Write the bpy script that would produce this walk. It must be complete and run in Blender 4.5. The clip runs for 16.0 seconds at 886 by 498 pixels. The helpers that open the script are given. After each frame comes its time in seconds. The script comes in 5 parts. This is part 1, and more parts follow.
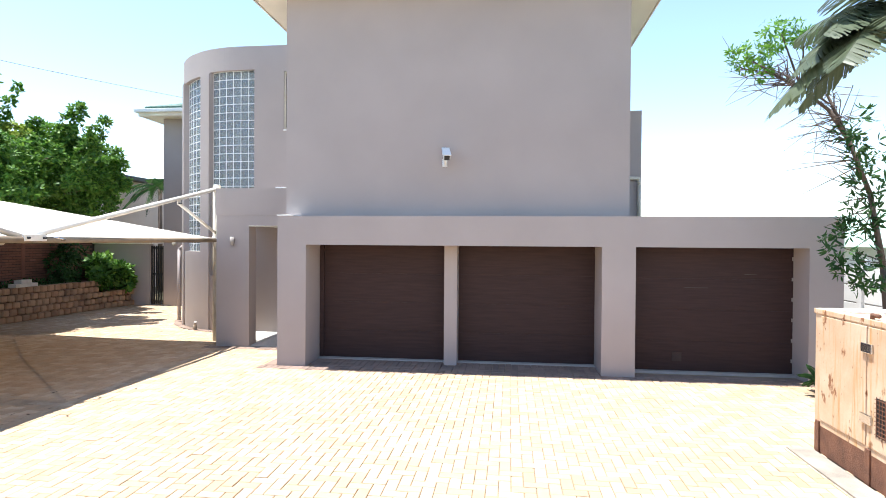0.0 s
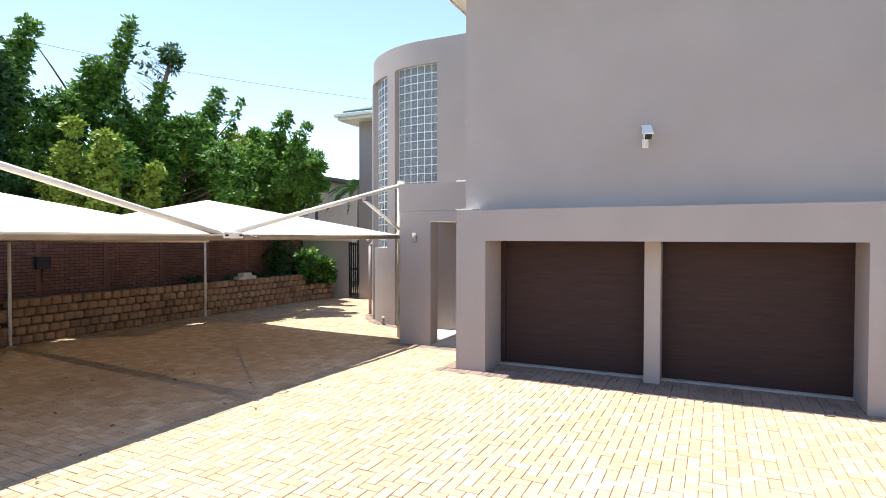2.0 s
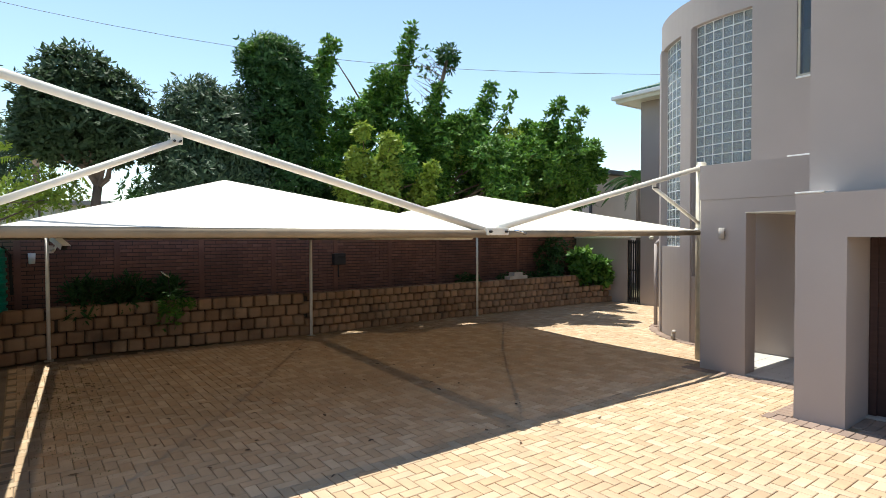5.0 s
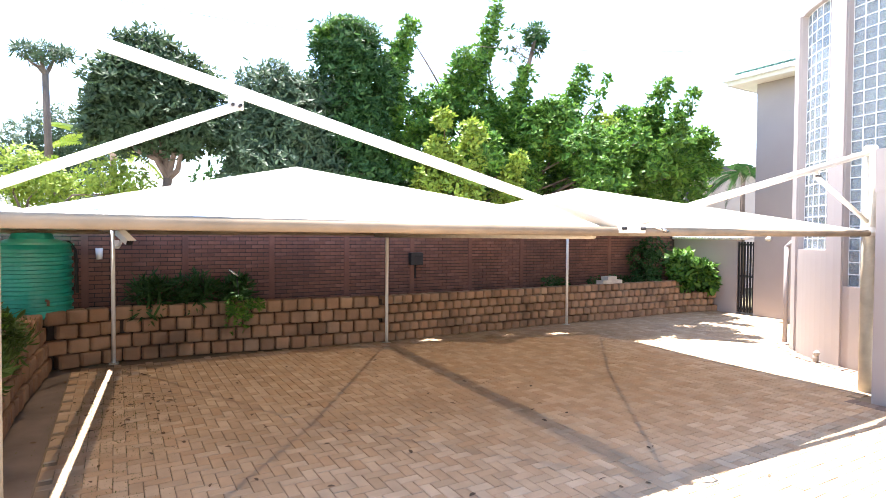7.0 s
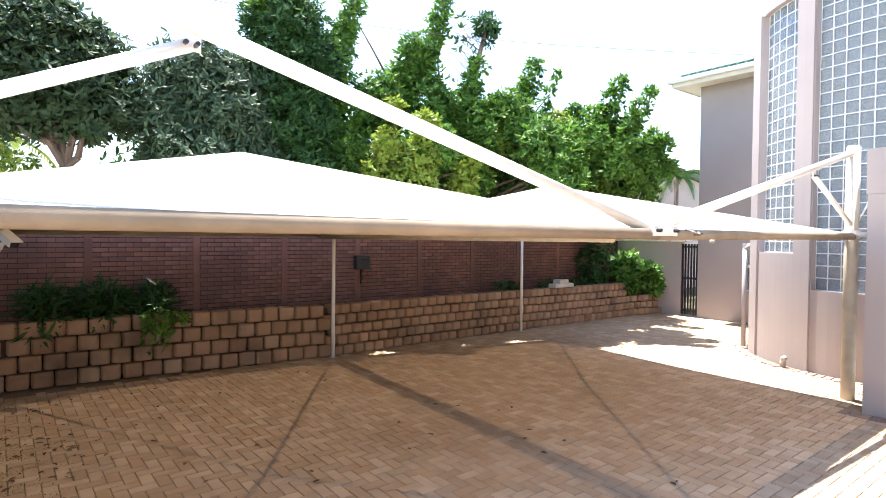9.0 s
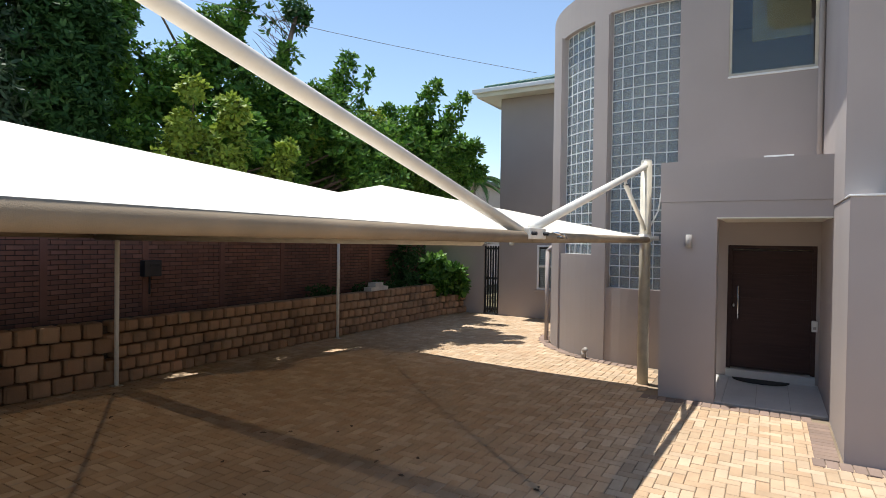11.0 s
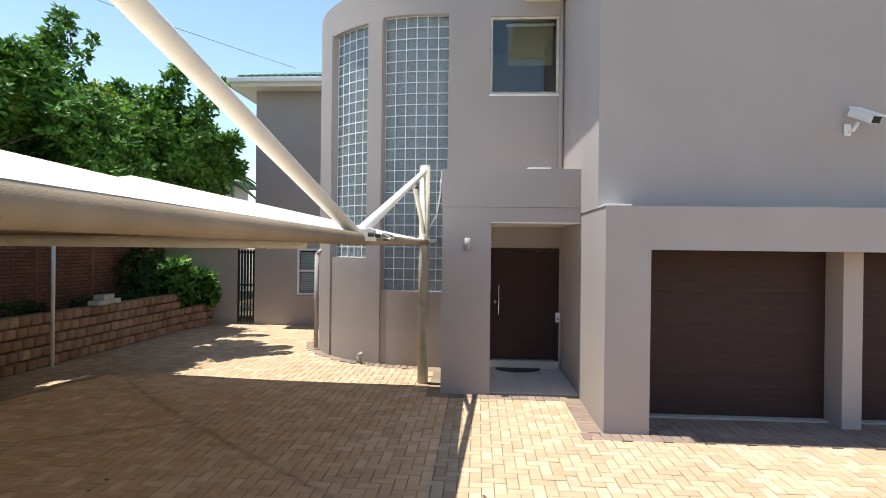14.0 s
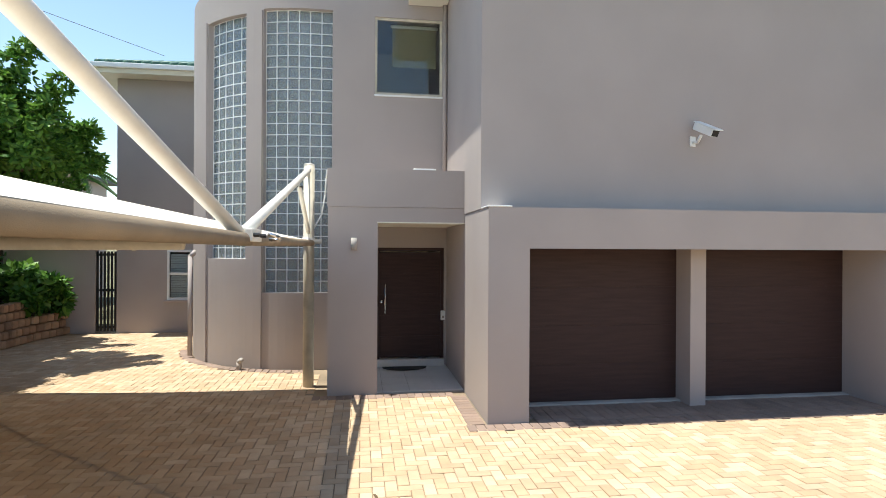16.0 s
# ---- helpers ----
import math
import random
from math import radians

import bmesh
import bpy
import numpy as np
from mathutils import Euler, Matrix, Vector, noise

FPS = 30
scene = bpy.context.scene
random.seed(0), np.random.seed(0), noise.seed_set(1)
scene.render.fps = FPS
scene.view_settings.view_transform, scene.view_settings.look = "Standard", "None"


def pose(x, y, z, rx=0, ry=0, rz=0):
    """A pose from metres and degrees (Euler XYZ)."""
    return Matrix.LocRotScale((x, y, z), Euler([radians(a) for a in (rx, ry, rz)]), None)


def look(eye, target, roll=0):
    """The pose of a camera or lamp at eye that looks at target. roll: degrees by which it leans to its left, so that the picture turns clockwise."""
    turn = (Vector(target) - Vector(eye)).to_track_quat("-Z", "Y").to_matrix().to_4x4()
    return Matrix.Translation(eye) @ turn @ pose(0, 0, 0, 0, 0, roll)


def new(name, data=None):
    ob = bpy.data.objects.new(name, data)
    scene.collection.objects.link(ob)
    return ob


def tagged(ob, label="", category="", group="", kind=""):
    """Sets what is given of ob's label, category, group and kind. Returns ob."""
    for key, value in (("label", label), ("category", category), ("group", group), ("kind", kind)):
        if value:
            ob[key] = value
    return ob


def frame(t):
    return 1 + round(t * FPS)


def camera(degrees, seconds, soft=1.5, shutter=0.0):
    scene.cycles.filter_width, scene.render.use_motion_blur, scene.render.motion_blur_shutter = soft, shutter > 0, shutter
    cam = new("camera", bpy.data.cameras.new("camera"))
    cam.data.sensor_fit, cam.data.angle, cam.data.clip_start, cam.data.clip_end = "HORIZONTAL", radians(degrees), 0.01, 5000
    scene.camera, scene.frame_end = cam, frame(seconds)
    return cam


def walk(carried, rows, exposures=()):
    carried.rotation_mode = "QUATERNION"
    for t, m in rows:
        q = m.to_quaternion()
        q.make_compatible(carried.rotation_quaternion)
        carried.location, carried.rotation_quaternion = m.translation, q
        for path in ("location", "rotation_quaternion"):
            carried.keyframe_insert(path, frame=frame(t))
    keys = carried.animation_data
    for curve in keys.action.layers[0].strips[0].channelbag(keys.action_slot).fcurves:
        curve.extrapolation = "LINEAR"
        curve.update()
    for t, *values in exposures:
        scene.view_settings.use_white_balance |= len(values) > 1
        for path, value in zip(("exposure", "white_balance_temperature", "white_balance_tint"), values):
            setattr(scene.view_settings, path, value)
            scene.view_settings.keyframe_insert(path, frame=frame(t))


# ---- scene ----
cam = camera(76.6, 16.0, 0.9)
PATH = [
    (0, (0.305, 0.341, 2.24), (0.072, 2.327, 2.217), 0.4),
    (0.5, (0.288, 0.646, 2.234), (-0.009, 2.624, 2.205), 0.4),
    (1, (0.23, 0.857, 2.245), (-0.184, 2.813, 2.213), 0.2),
    (1.5, (0.167, 1.107, 2.237), (-0.442, 3.011, 2.199), 0.2),
    (2, (0.098, 1.362, 2.239), (-0.771, 3.163, 2.198), 0.1),
    (2.5, (0.067, 1.545, 2.225), (-0.961, 3.26, 2.184), 0.1),
    (3, (-0.046, 1.753, 2.225), (-1.187, 3.396, 2.181), 0.1),
    (3.5, (-0.262, 2.039, 2.213), (-1.544, 3.574, 2.166), -0.1),
    (4, (-0.446, 2.216, 2.214), (-1.889, 3.6, 2.169), -0.2),
    (4.5, (-0.702, 2.332, 2.216), (-2.242, 3.608, 2.17), -0.4),
    (5, (-1.007, 2.614, 2.212), (-2.604, 3.817, 2.166), -0.2),
    (7.3, (-2.611, 3.057, 2.188), (-4.341, 4.058, 2.134), 0.4),
    (7.5, (-2.758, 3.08, 2.198), (-4.488, 4.081, 2.139), 0.4),
    (8, (-3.069, 3.075, 2.211), (-4.784, 4.104, 2.154), 0.5),
    (8.2, (-3.199, 3.056, 2.211), (-4.891, 4.12, 2.155), 0.6),
    (10.3, (-4.208, 3.036, 2.169), (-5.447, 4.607, 2.139), 0.7),
    (10.5, (-4.269, 3.037, 2.182), (-5.446, 4.654, 2.151), 0.9),
    (11, (-4.534, 3.092, 2.199), (-5.54, 4.821, 2.169), 0.8),
    (11.5, (-4.737, 3.119, 2.164), (-5.574, 4.935, 2.143), 0.9),
    (12, (-4.886, 3.207, 2.17), (-5.597, 5.076, 2.148), 0.8),
    (12.5, (-5.09, 3.251, 2.196), (-5.68, 5.162, 2.176), 0.8),
    (13, (-5.253, 3.275, 2.193), (-5.711, 5.221, 2.176), 0.8),
    (13.5, (-5.355, 3.285, 2.167), (-5.645, 5.264, 2.157), 0.8),
    (14, (-5.347, 3.282, 2.18), (-5.473, 5.278, 2.175), 0.7),
    (14.5, (-5.407, 3.236, 2.188), (-5.382, 5.236, 2.184), 0.6),
    (15, (-5.429, 3.245, 2.177), (-5.285, 5.24, 2.175), 0.5),
    (15.5, (-5.405, 3.254, 2.188), (-5.182, 5.241, 2.183), 0.4),
    (16, (-5.396, 3.241, 2.18), (-5.109, 5.221, 2.178), 0.3),
]
EXPOSURE = [(0.0, 1.23, 6310, 10), (1.5, 1.13, 6400, 11), (3.0, 0.68, 6450, 8), (3.5, 0.5, 6480, 7), (4.0, 0.36, 6500, 6), (4.5, 0.3, 6540, 5),
            (5.0, 0.65, 6610, 5), (5.2, 0.72, 6610, 5), (7.3, 2.43, 6460, 16), (8.2, 2.43, 6460, 16), (10.3, 0.75, 6460, 10), (11.0, 0.42, 6450, 9),
            (12.0, 0.03, 6410, 6), (12.5, 0.16, 6410, 6), (13.5, 0.58, 6440, 8), (14.0, 0.7, 6460, 7), (14.5, 0.7, 6510, 6), (15.0, 0.68, 6530, 6), (16.0, 0.77, 6560, 5)]
walk(cam, [(t, look(eye, target, roll)) for t, eye, target, roll in PATH], EXPOSURE)

# ---- light ----
SUN_TO = Vector((-0.26, 0.012, 1.0)).normalized()
world = bpy.data.worlds.new("sky")
world.use_nodes = True
scene.world = world
wn = world.node_tree
sky = wn.nodes.new("ShaderNodeTexSky")
sky.sky_type, sky.sun_disc = "NISHITA", False
sky.sun_elevation = math.asin(SUN_TO.z)
sky.sun_rotation = math.atan2(SUN_TO.x, SUN_TO.y)
sky.air_density, sky.dust_density, sky.ozone_density = 1.0, 0.25, 0.35
wn.links.new(sky.outputs[0], wn.nodes["Background"].inputs[0])
wn.nodes["Background"].inputs[1].default_value = 0.15
sun = new("sun", bpy.data.lights.new("sun", "SUN"))
sun.data.energy, sun.data.angle, sun.data.color = 5.0, radians(0.53), (1.0, 0.965, 0.91)
sun.matrix_world = look(SUN_TO * 60, (0, 0, 0))


# ---- materials ----
def mat(name, color, rough=0.7, var=0.12, scale=3.0, fine=60.0, bump=0.15, metal=0.0, second=None, stretch=(1, 1, 1), dist=0.01):
    """Two scales of colour variation and a fine relief, in object space."""
    m = bpy.data.materials.new(name)
    m.use_nodes = True
    nt = m.node_tree
    b = nt.nodes["Principled BSDF"]
    co = nt.nodes.new("ShaderNodeTexCoord")
    mp = nt.nodes.new("ShaderNodeMapping")
    mp.inputs["Scale"].default_value = stretch
    nt.links.new(co.outputs["Object"], mp.inputs[0])
    n1, n2 = nt.nodes.new("ShaderNodeTexNoise"), nt.nodes.new("ShaderNodeTexNoise")
    for n, s in ((n1, scale), (n2, fine)):
        n.inputs["Scale"].default_value, n.inputs["Detail"].default_value = s, 5
        nt.links.new(mp.outputs[0], n.inputs["Vector"])
    mix = nt.nodes.new("ShaderNodeMix")
    mix.data_type = "RGBA"
    lo = second or tuple(c * (1 - var) for c in color)
    hi = color if second else tuple(min(1, c * (1 + var)) for c in color)
    mix.inputs[6].default_value, mix.inputs[7].default_value = (*lo, 1), (*hi, 1)
    add = nt.nodes.new("ShaderNodeMath")
    add.operation = "MULTIPLY_ADD"
    add.inputs[1].default_value = 0.35
    nt.links.new(n2.outputs["Fac"], add.inputs[0])
    sub = nt.nodes.new("ShaderNodeMapRange")
    sub.inputs[1].default_value, sub.inputs[2].default_value = 0.3, 0.7
    sub.inputs[3].default_value, sub.inputs[4].default_value = -0.17, 0.83
    nt.links.new(n1.outputs["Fac"], sub.inputs[0])
    nt.links.new(sub.outputs[0], add.inputs[2])
    nt.links.new(add.outputs[0], mix.inputs[0])
    nt.links.new(mix.outputs[2], b.inputs["Base Color"])
    b.inputs["Roughness"].default_value, b.inputs["Metallic"].default_value = rough, metal
    if bump:
        bp = nt.nodes.new("ShaderNodeBump")
        bp.inputs["Strength"].default_value, bp.inputs["Distance"].default_value = bump, dist
        nt.links.new(n2.outputs["Fac"], bp.inputs["Height"])
        nt.links.new(bp.outputs[0], b.inputs["Normal"])
    m["mix"] = mix.name
    return m


def piece_mat(name, cols, rough=0.85, bump=0.3, fine=90.0, dirt=(0.1, 0.08, 0.06), dirt_amount=0.5, dirt_scale=0.9):
    """Pieces that differ one from another: colour by object and by island, stains across them all."""
    m = mat(name, cols[0], rough, 0.1, 4.0, fine, bump)
    nt = m.node_tree
    b = nt.nodes["Principled BSDF"]
    oi, ge = nt.nodes.new("ShaderNodeObjectInfo"), nt.nodes.new("ShaderNodeNewGeometry")
    add = nt.nodes.new("ShaderNodeMath")
    nt.links.new(oi.outputs["Random"], add.inputs[0])
    nt.links.new(ge.outputs["Random Per Island"], add.inputs[1])
    fr = nt.nodes.new("ShaderNodeMath")
    fr.operation = "FRACT"
    nt.links.new(add.outputs[0], fr.inputs[0])
    ramp = nt.nodes.new("ShaderNodeValToRGB")
    e = ramp.color_ramp.elements
    e[0].color, e[1].color = (*cols[0], 1), (*cols[-1], 1)
    for i, c in enumerate(cols[1:-1]):
        e.new((i + 1) / (len(cols) - 1)).color = (*c, 1)
    nt.links.new(fr.outputs[0], ramp.inputs[0])
    mul = nt.nodes.new("ShaderNodeMix")
    mul.data_type, mul.blend_type = "RGBA", "MULTIPLY"
    mul.inputs[0].default_value = 0.5
    old = nt.nodes[m["mix"]]
    old.inputs[6].default_value, old.inputs[7].default_value = (0.7, 0.68, 0.66, 1), (1.1, 1.08, 1.05, 1)
    nt.links.new(ramp.outputs[0], mul.inputs[6])
    nt.links.new(old.outputs[2], mul.inputs[7])
    st = nt.nodes.new("ShaderNodeTexNoise")
    st.inputs["Scale"].default_value, st.inputs["Detail"].default_value = dirt_scale, 6
    nt.links.new(ge.outputs["Position"], st.inputs["Vector"])
    mr = nt.nodes.new("ShaderNodeMapRange")
    mr.inputs[1].default_value, mr.inputs[2].default_value, mr.inputs[4].default_value = 0.5, 0.75, dirt_amount
    nt.links.new(st.outputs["Fac"], mr.inputs[0])
    dm = nt.nodes.new("ShaderNodeMix")
    dm.data_type = "RGBA"
    dm.inputs[7].default_value = (*dirt, 1)
    nt.links.new(mr.outputs[0], dm.inputs[0])
    nt.links.new(mul.outputs[2], dm.inputs[6])
    nt.links.new(dm.outputs[2], b.inputs["Base Color"])
    return m


def leaf_mat(name, cols, rough=0.45):
    m = piece_mat(name, cols, rough, 0.0, 30.0, cols[0], 0.0)
    nt = m.node_tree
    b = nt.nodes["Principled BSDF"]
    tr, mx = nt.nodes.new("ShaderNodeBsdfTranslucent"), nt.nodes.new("ShaderNodeMixShader")
    nt.links.new(b.inputs["Base Color"].links[0].from_socket, tr.inputs[0])
    mx.inputs[0].default_value = 0.3
    b.inputs["Specular IOR Level"].default_value = 0.25
    nt.links.new(b.outputs[0], mx.inputs[1])
    nt.links.new(tr.outputs[0], mx.inputs[2])
    nt.links.new(mx.outputs[0], nt.nodes["Material Output"].inputs[0])
    return m


PLASTER = mat("taupe_plaster", (0.375, 0.327, 0.304), 0.85, 0.05, 0.8, 180, 0.12, dist=0.004)
PLASTER_IN = mat("cream_plaster", (0.50, 0.43, 0.32), 0.85, 0.05, 1.0, 120, 0.1)
CREAM = mat("cream_paint", (0.72, 0.68, 0.58), 0.55, 0.05, 2.0, 60, 0.05)
WHITE = mat("white_paint", (0.78, 0.78, 0.76), 0.4, 0.04, 3.0, 60, 0.05)
STEEL_W = mat("white_enamelled_steel", (0.74, 0.70, 0.62), 0.38, 0.08, 5.0, 80, 0.06)
POST = mat("weathered_cream_steel", (0.55, 0.50, 0.40), 0.5, 0.15, 6.0, 80, 0.1)
CHROME = mat("brushed_steel", (0.6, 0.6, 0.6), 0.25, 0.05, 10, 200, 0.05, metal=1.0)
DARKMETAL = mat("dark_metal", (0.03, 0.028, 0.028), 0.45, 0.2, 8, 90, 0.1, metal=0.3)
WOOD = mat("dark_stained_wood", (0.050, 0.027, 0.024), 0.62, 0.3, 2.0, 12.0, 0.15, second=(0.036, 0.02, 0.0178), stretch=(1.2, 1, 14), dist=0.004)
WOOD.node_tree.nodes["Principled BSDF"].inputs["Specular IOR Level"].default_value = 0.22
# sleeve of the white sail cloth; brown stands for shade on its face
SLEEVE_SHADED = mat("shaded_sleeve_cloth", (0.25, 0.19, 0.125), 0.85, 0.2, 3.0, 250, 0.3)
SCREED = mat("brown_screed", (0.17, 0.135, 0.11), 0.9, 0.25, 2.0, 60, 0.3)
CONCRETE = mat("grey_concrete", (0.36, 0.33, 0.30), 0.9, 0.15, 2.5, 70, 0.3)
BEDDING = mat("sandy_joint", (0.235, 0.18, 0.12), 0.95, 0.25, 1.2, 80, 0.3)
SOIL = mat("dark_soil", (0.06, 0.04, 0.028), 0.95, 0.35, 3.0, 40, 0.8, dist=0.03)
EARTH = mat("dry_grass_ground", (0.13, 0.12, 0.06), 0.95, 0.3, 0.4, 20, 0.5, dist=0.03)
TILE_G = mat("green_roof_tile", (0.06, 0.14, 0.10), 0.5, 0.2, 3, 60, 0.2)
TILE_F = mat("pale_floor_tile", (0.55, 0.53, 0.50), 0.35, 0.06, 2, 60, 0.05)
TANK = mat("green_plastic", (0.01, 0.33, 0.24), 0.35, 0.08, 2, 60, 0.03)
BARK = mat("grey_brown_bark", (0.14, 0.10, 0.075), 0.9, 0.35, 6, 50, 0.8, stretch=(1, 1, 0.3), dist=0.02)
BARK_P = mat("pale_bark", (0.30, 0.26, 0.22), 0.9, 0.35, 6, 50, 0.6, stretch=(1, 1, 0.3), dist=0.02)
PAVER = piece_mat("clay_paver", [(0.41, 0.29, 0.18), (0.49, 0.36, 0.235), (0.45, 0.305, 0.185), (0.56, 0.425, 0.29), (0.44, 0.325, 0.215)], 0.85, 0.25, 120, (0.22, 0.15, 0.09), 0.35, 0.5)
PAVER_D = piece_mat("brown_clay_paver", [(0.24, 0.17, 0.13), (0.28, 0.20, 0.16), (0.21, 0.15, 0.12)], 0.85, 0.25, 120)
BLOCK = piece_mat("earth_retaining_block", [(0.31, 0.175, 0.10), (0.38, 0.23, 0.135), (0.27, 0.155, 0.09), (0.42, 0.27, 0.165)], 0.95, 0.7, 45, (0.08, 0.055, 0.04), 0.7, 1.2)
BRICK = piece_mat("red_brown_brick", [(0.19, 0.085, 0.058), (0.23, 0.105, 0.07), (0.16, 0.075, 0.055), (0.25, 0.12, 0.085)], 0.9, 0.4, 80, (0.06, 0.035, 0.03), 0.6, 0.8)
MORTAR = mat("brown_mortar", (0.055, 0.036, 0.03), 0.95, 0.3, 2, 80, 0.3)
RUST = mat("rusty_cream_steel", (0.64, 0.50, 0.36), 0.55, 0.1, 3.0, 25, 0.15, second=(0.55, 0.37, 0.23))


def streak(m, scale, stretch, lo, hi, color):
    """Lays rust over a material where a noise passes a level."""
    nt = m.node_tree
    b = nt.nodes["Principled BSDF"]
    tc, mp, nz = nt.nodes.new("ShaderNodeTexCoord"), nt.nodes.new("ShaderNodeMapping"), nt.nodes.new("ShaderNodeTexNoise")
    mp.inputs["Scale"].default_value = stretch
    nz.inputs["Scale"].default_value, nz.inputs["Detail"].default_value, nz.inputs["Roughness"].default_value = scale, 7, 0.65
    mr, mx = nt.nodes.new("ShaderNodeMapRange"), nt.nodes.new("ShaderNodeMix")
    mr.inputs[1].default_value, mr.inputs[2].default_value = lo, hi
    mx.data_type = "RGBA"
    mx.inputs[7].default_value = (*color, 1)
    old = b.inputs["Base Color"].links[0].from_socket
    nt.links.new(tc.outputs["Object"], mp.inputs[0])
    nt.links.new(mp.outputs[0], nz.inputs["Vector"])
    nt.links.new(nz.outputs["Fac"], mr.inputs[0])
    nt.links.new(mr.outputs[0], mx.inputs[0])
    nt.links.new(old, mx.inputs[6])
    nt.links.new(mx.outputs[2], b.inputs["Base Color"])


streak(RUST, 14.0, (1, 1, 0.06), 0.52, 0.66, (0.50, 0.27, 0.10))
streak(RUST, 6.0, (1, 1, 0.55), 0.59, 0.64, (0.24, 0.10, 0.04))
streak(RUST, 26.0, (1, 1, 0.6), 0.66, 0.70, (0.13, 0.05, 0.025))
RUST_D = mat("rusted_brown_steel", (0.20, 0.09, 0.05), 0.85, 0.4, 6, 60, 0.5, second=(0.11, 0.05, 0.03))
BLACK = mat("black_rubber", (0.015, 0.015, 0.015), 0.7, 0.2, 8, 80, 0.3)
BASIN = mat("dark_interior", (0.10, 0.09, 0.08), 0.9, 0.1)
# olive tone of a reflection in the upper window
REFLECTION = mat("olive_reflection", (0.20, 0.17, 0.08), 0.9, 0.15, 3, 60, 0.2)
LEAF_A = leaf_mat("bright_green_leaf", [(0.045, 0.13, 0.022), (0.095, 0.23, 0.035), (0.18, 0.33, 0.05), (0.035, 0.10, 0.02)])
LEAF_O = leaf_mat("olive_green_leaf", [(0.04, 0.075, 0.035), (0.07, 0.11, 0.055), (0.05, 0.09, 0.035)], 0.6)
LEAF_S = leaf_mat("pale_grey_green_leaf", [(0.095, 0.125, 0.075), (0.12, 0.15, 0.09), (0.085, 0.115, 0.065)], 0.35)
MOSS = leaf_mat("yellow_green_moss", [(0.16, 0.18, 0.06), (0.12, 0.14, 0.05), (0.20, 0.18, 0.08)], 0.9)
LEAF_Y = leaf_mat("yellow_green_leaf", [(0.22, 0.31, 0.04), (0.29, 0.37, 0.06), (0.15, 0.26, 0.035)])
LEAF_D = leaf_mat("dark_green_leaf", [(0.025, 0.075, 0.02), (0.04, 0.105, 0.028), (0.06, 0.13, 0.035)], 0.6)
LEAF_G = leaf_mat("grey_green_leaf", [(0.055, 0.10, 0.05), (0.09, 0.14, 0.075), (0.045, 0.085, 0.045)], 0.5)
LEAF_B = leaf_mat("fresh_green_leaf", [(0.12, 0.30, 0.04), (0.19, 0.38, 0.06), (0.09, 0.24, 0.03)])
GRASS = leaf_mat("grass_blade", [(0.07, 0.14, 0.03), (0.10, 0.17, 0.04), (0.05, 0.10, 0.025)])
DRYLEAF = piece_mat("dry_leaf", [(0.10, 0.06, 0.03), (0.16, 0.10, 0.05), (0.07, 0.045, 0.025)])


def cloth_mat(name, color, open_share, tint, through_share=0.01):
    """Knitted cloth: the holes of the knit let a share of the light straight through."""
    m = mat(name, color, 0.8, 0.03, 1.0, 250, 0.1)
    nt = m.node_tree
    b = nt.nodes["Principled BSDF"]
    tl, tp = nt.nodes.new("ShaderNodeBsdfTranslucent"), nt.nodes.new("ShaderNodeBsdfTransparent")
    tl.inputs[0].default_value = (0.85, 0.62, 0.30, 1)
    tp.inputs[0].default_value = (*tint, 1)
    m1, m2 = nt.nodes.new("ShaderNodeMixShader"), nt.nodes.new("ShaderNodeMixShader")
    m1.inputs[0].default_value, m2.inputs[0].default_value = through_share, open_share
    nt.links.new(b.outputs[0], m1.inputs[1])
    nt.links.new(tl.outputs[0], m1.inputs[2])
    nt.links.new(m1.outputs[0], m2.inputs[1])
    nt.links.new(tp.outputs[0], m2.inputs[2])
    nt.links.new(m2.outputs[0], nt.nodes["Material Output"].inputs[0])
    return m


def glass_mat(name, tint, rough, wave):
    m = bpy.data.materials.new(name)
    m.use_nodes = True
    b = m.node_tree.nodes["Principled BSDF"]
    b.inputs["Base Color"].default_value = (*tint, 1)
    b.inputs["Roughness"].default_value, b.inputs["IOR"].default_value = rough, 1.5
    b.inputs["Transmission Weight"].default_value = 0.75 if wave else 1.0
    if wave:
        nz, bp = m.node_tree.nodes.new("ShaderNodeTexNoise"), m.node_tree.nodes.new("ShaderNodeBump")
        nz.inputs["Scale"].default_value = 14
        bp.inputs["Strength"].default_value, bp.inputs["Distance"].default_value = 0.6, 0.03
        m.node_tree.links.new(nz.outputs["Fac"], bp.inputs["Height"])
        m.node_tree.links.new(bp.outputs[0], b.inputs["Normal"])
    return m


SAIL = cloth_mat("white_shade_cloth", (0.76, 0.71, 0.62), 0.16, (1.0, 0.90, 0.76))
# darkened copy of the sail cloth; the shade beneath is put into its colour
SAIL_SHADED = cloth_mat("shaded_underside_cloth", (0.30, 0.245, 0.16), 0.27, (1.0, 0.88, 0.72))
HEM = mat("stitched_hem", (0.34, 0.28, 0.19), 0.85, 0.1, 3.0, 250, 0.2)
GLASS = glass_mat("window_glass", (0.75, 0.82, 0.84), 0.02, False)
GLASS_B = glass_mat("glass_block", (0.62, 0.70, 0.74), 0.12, True)


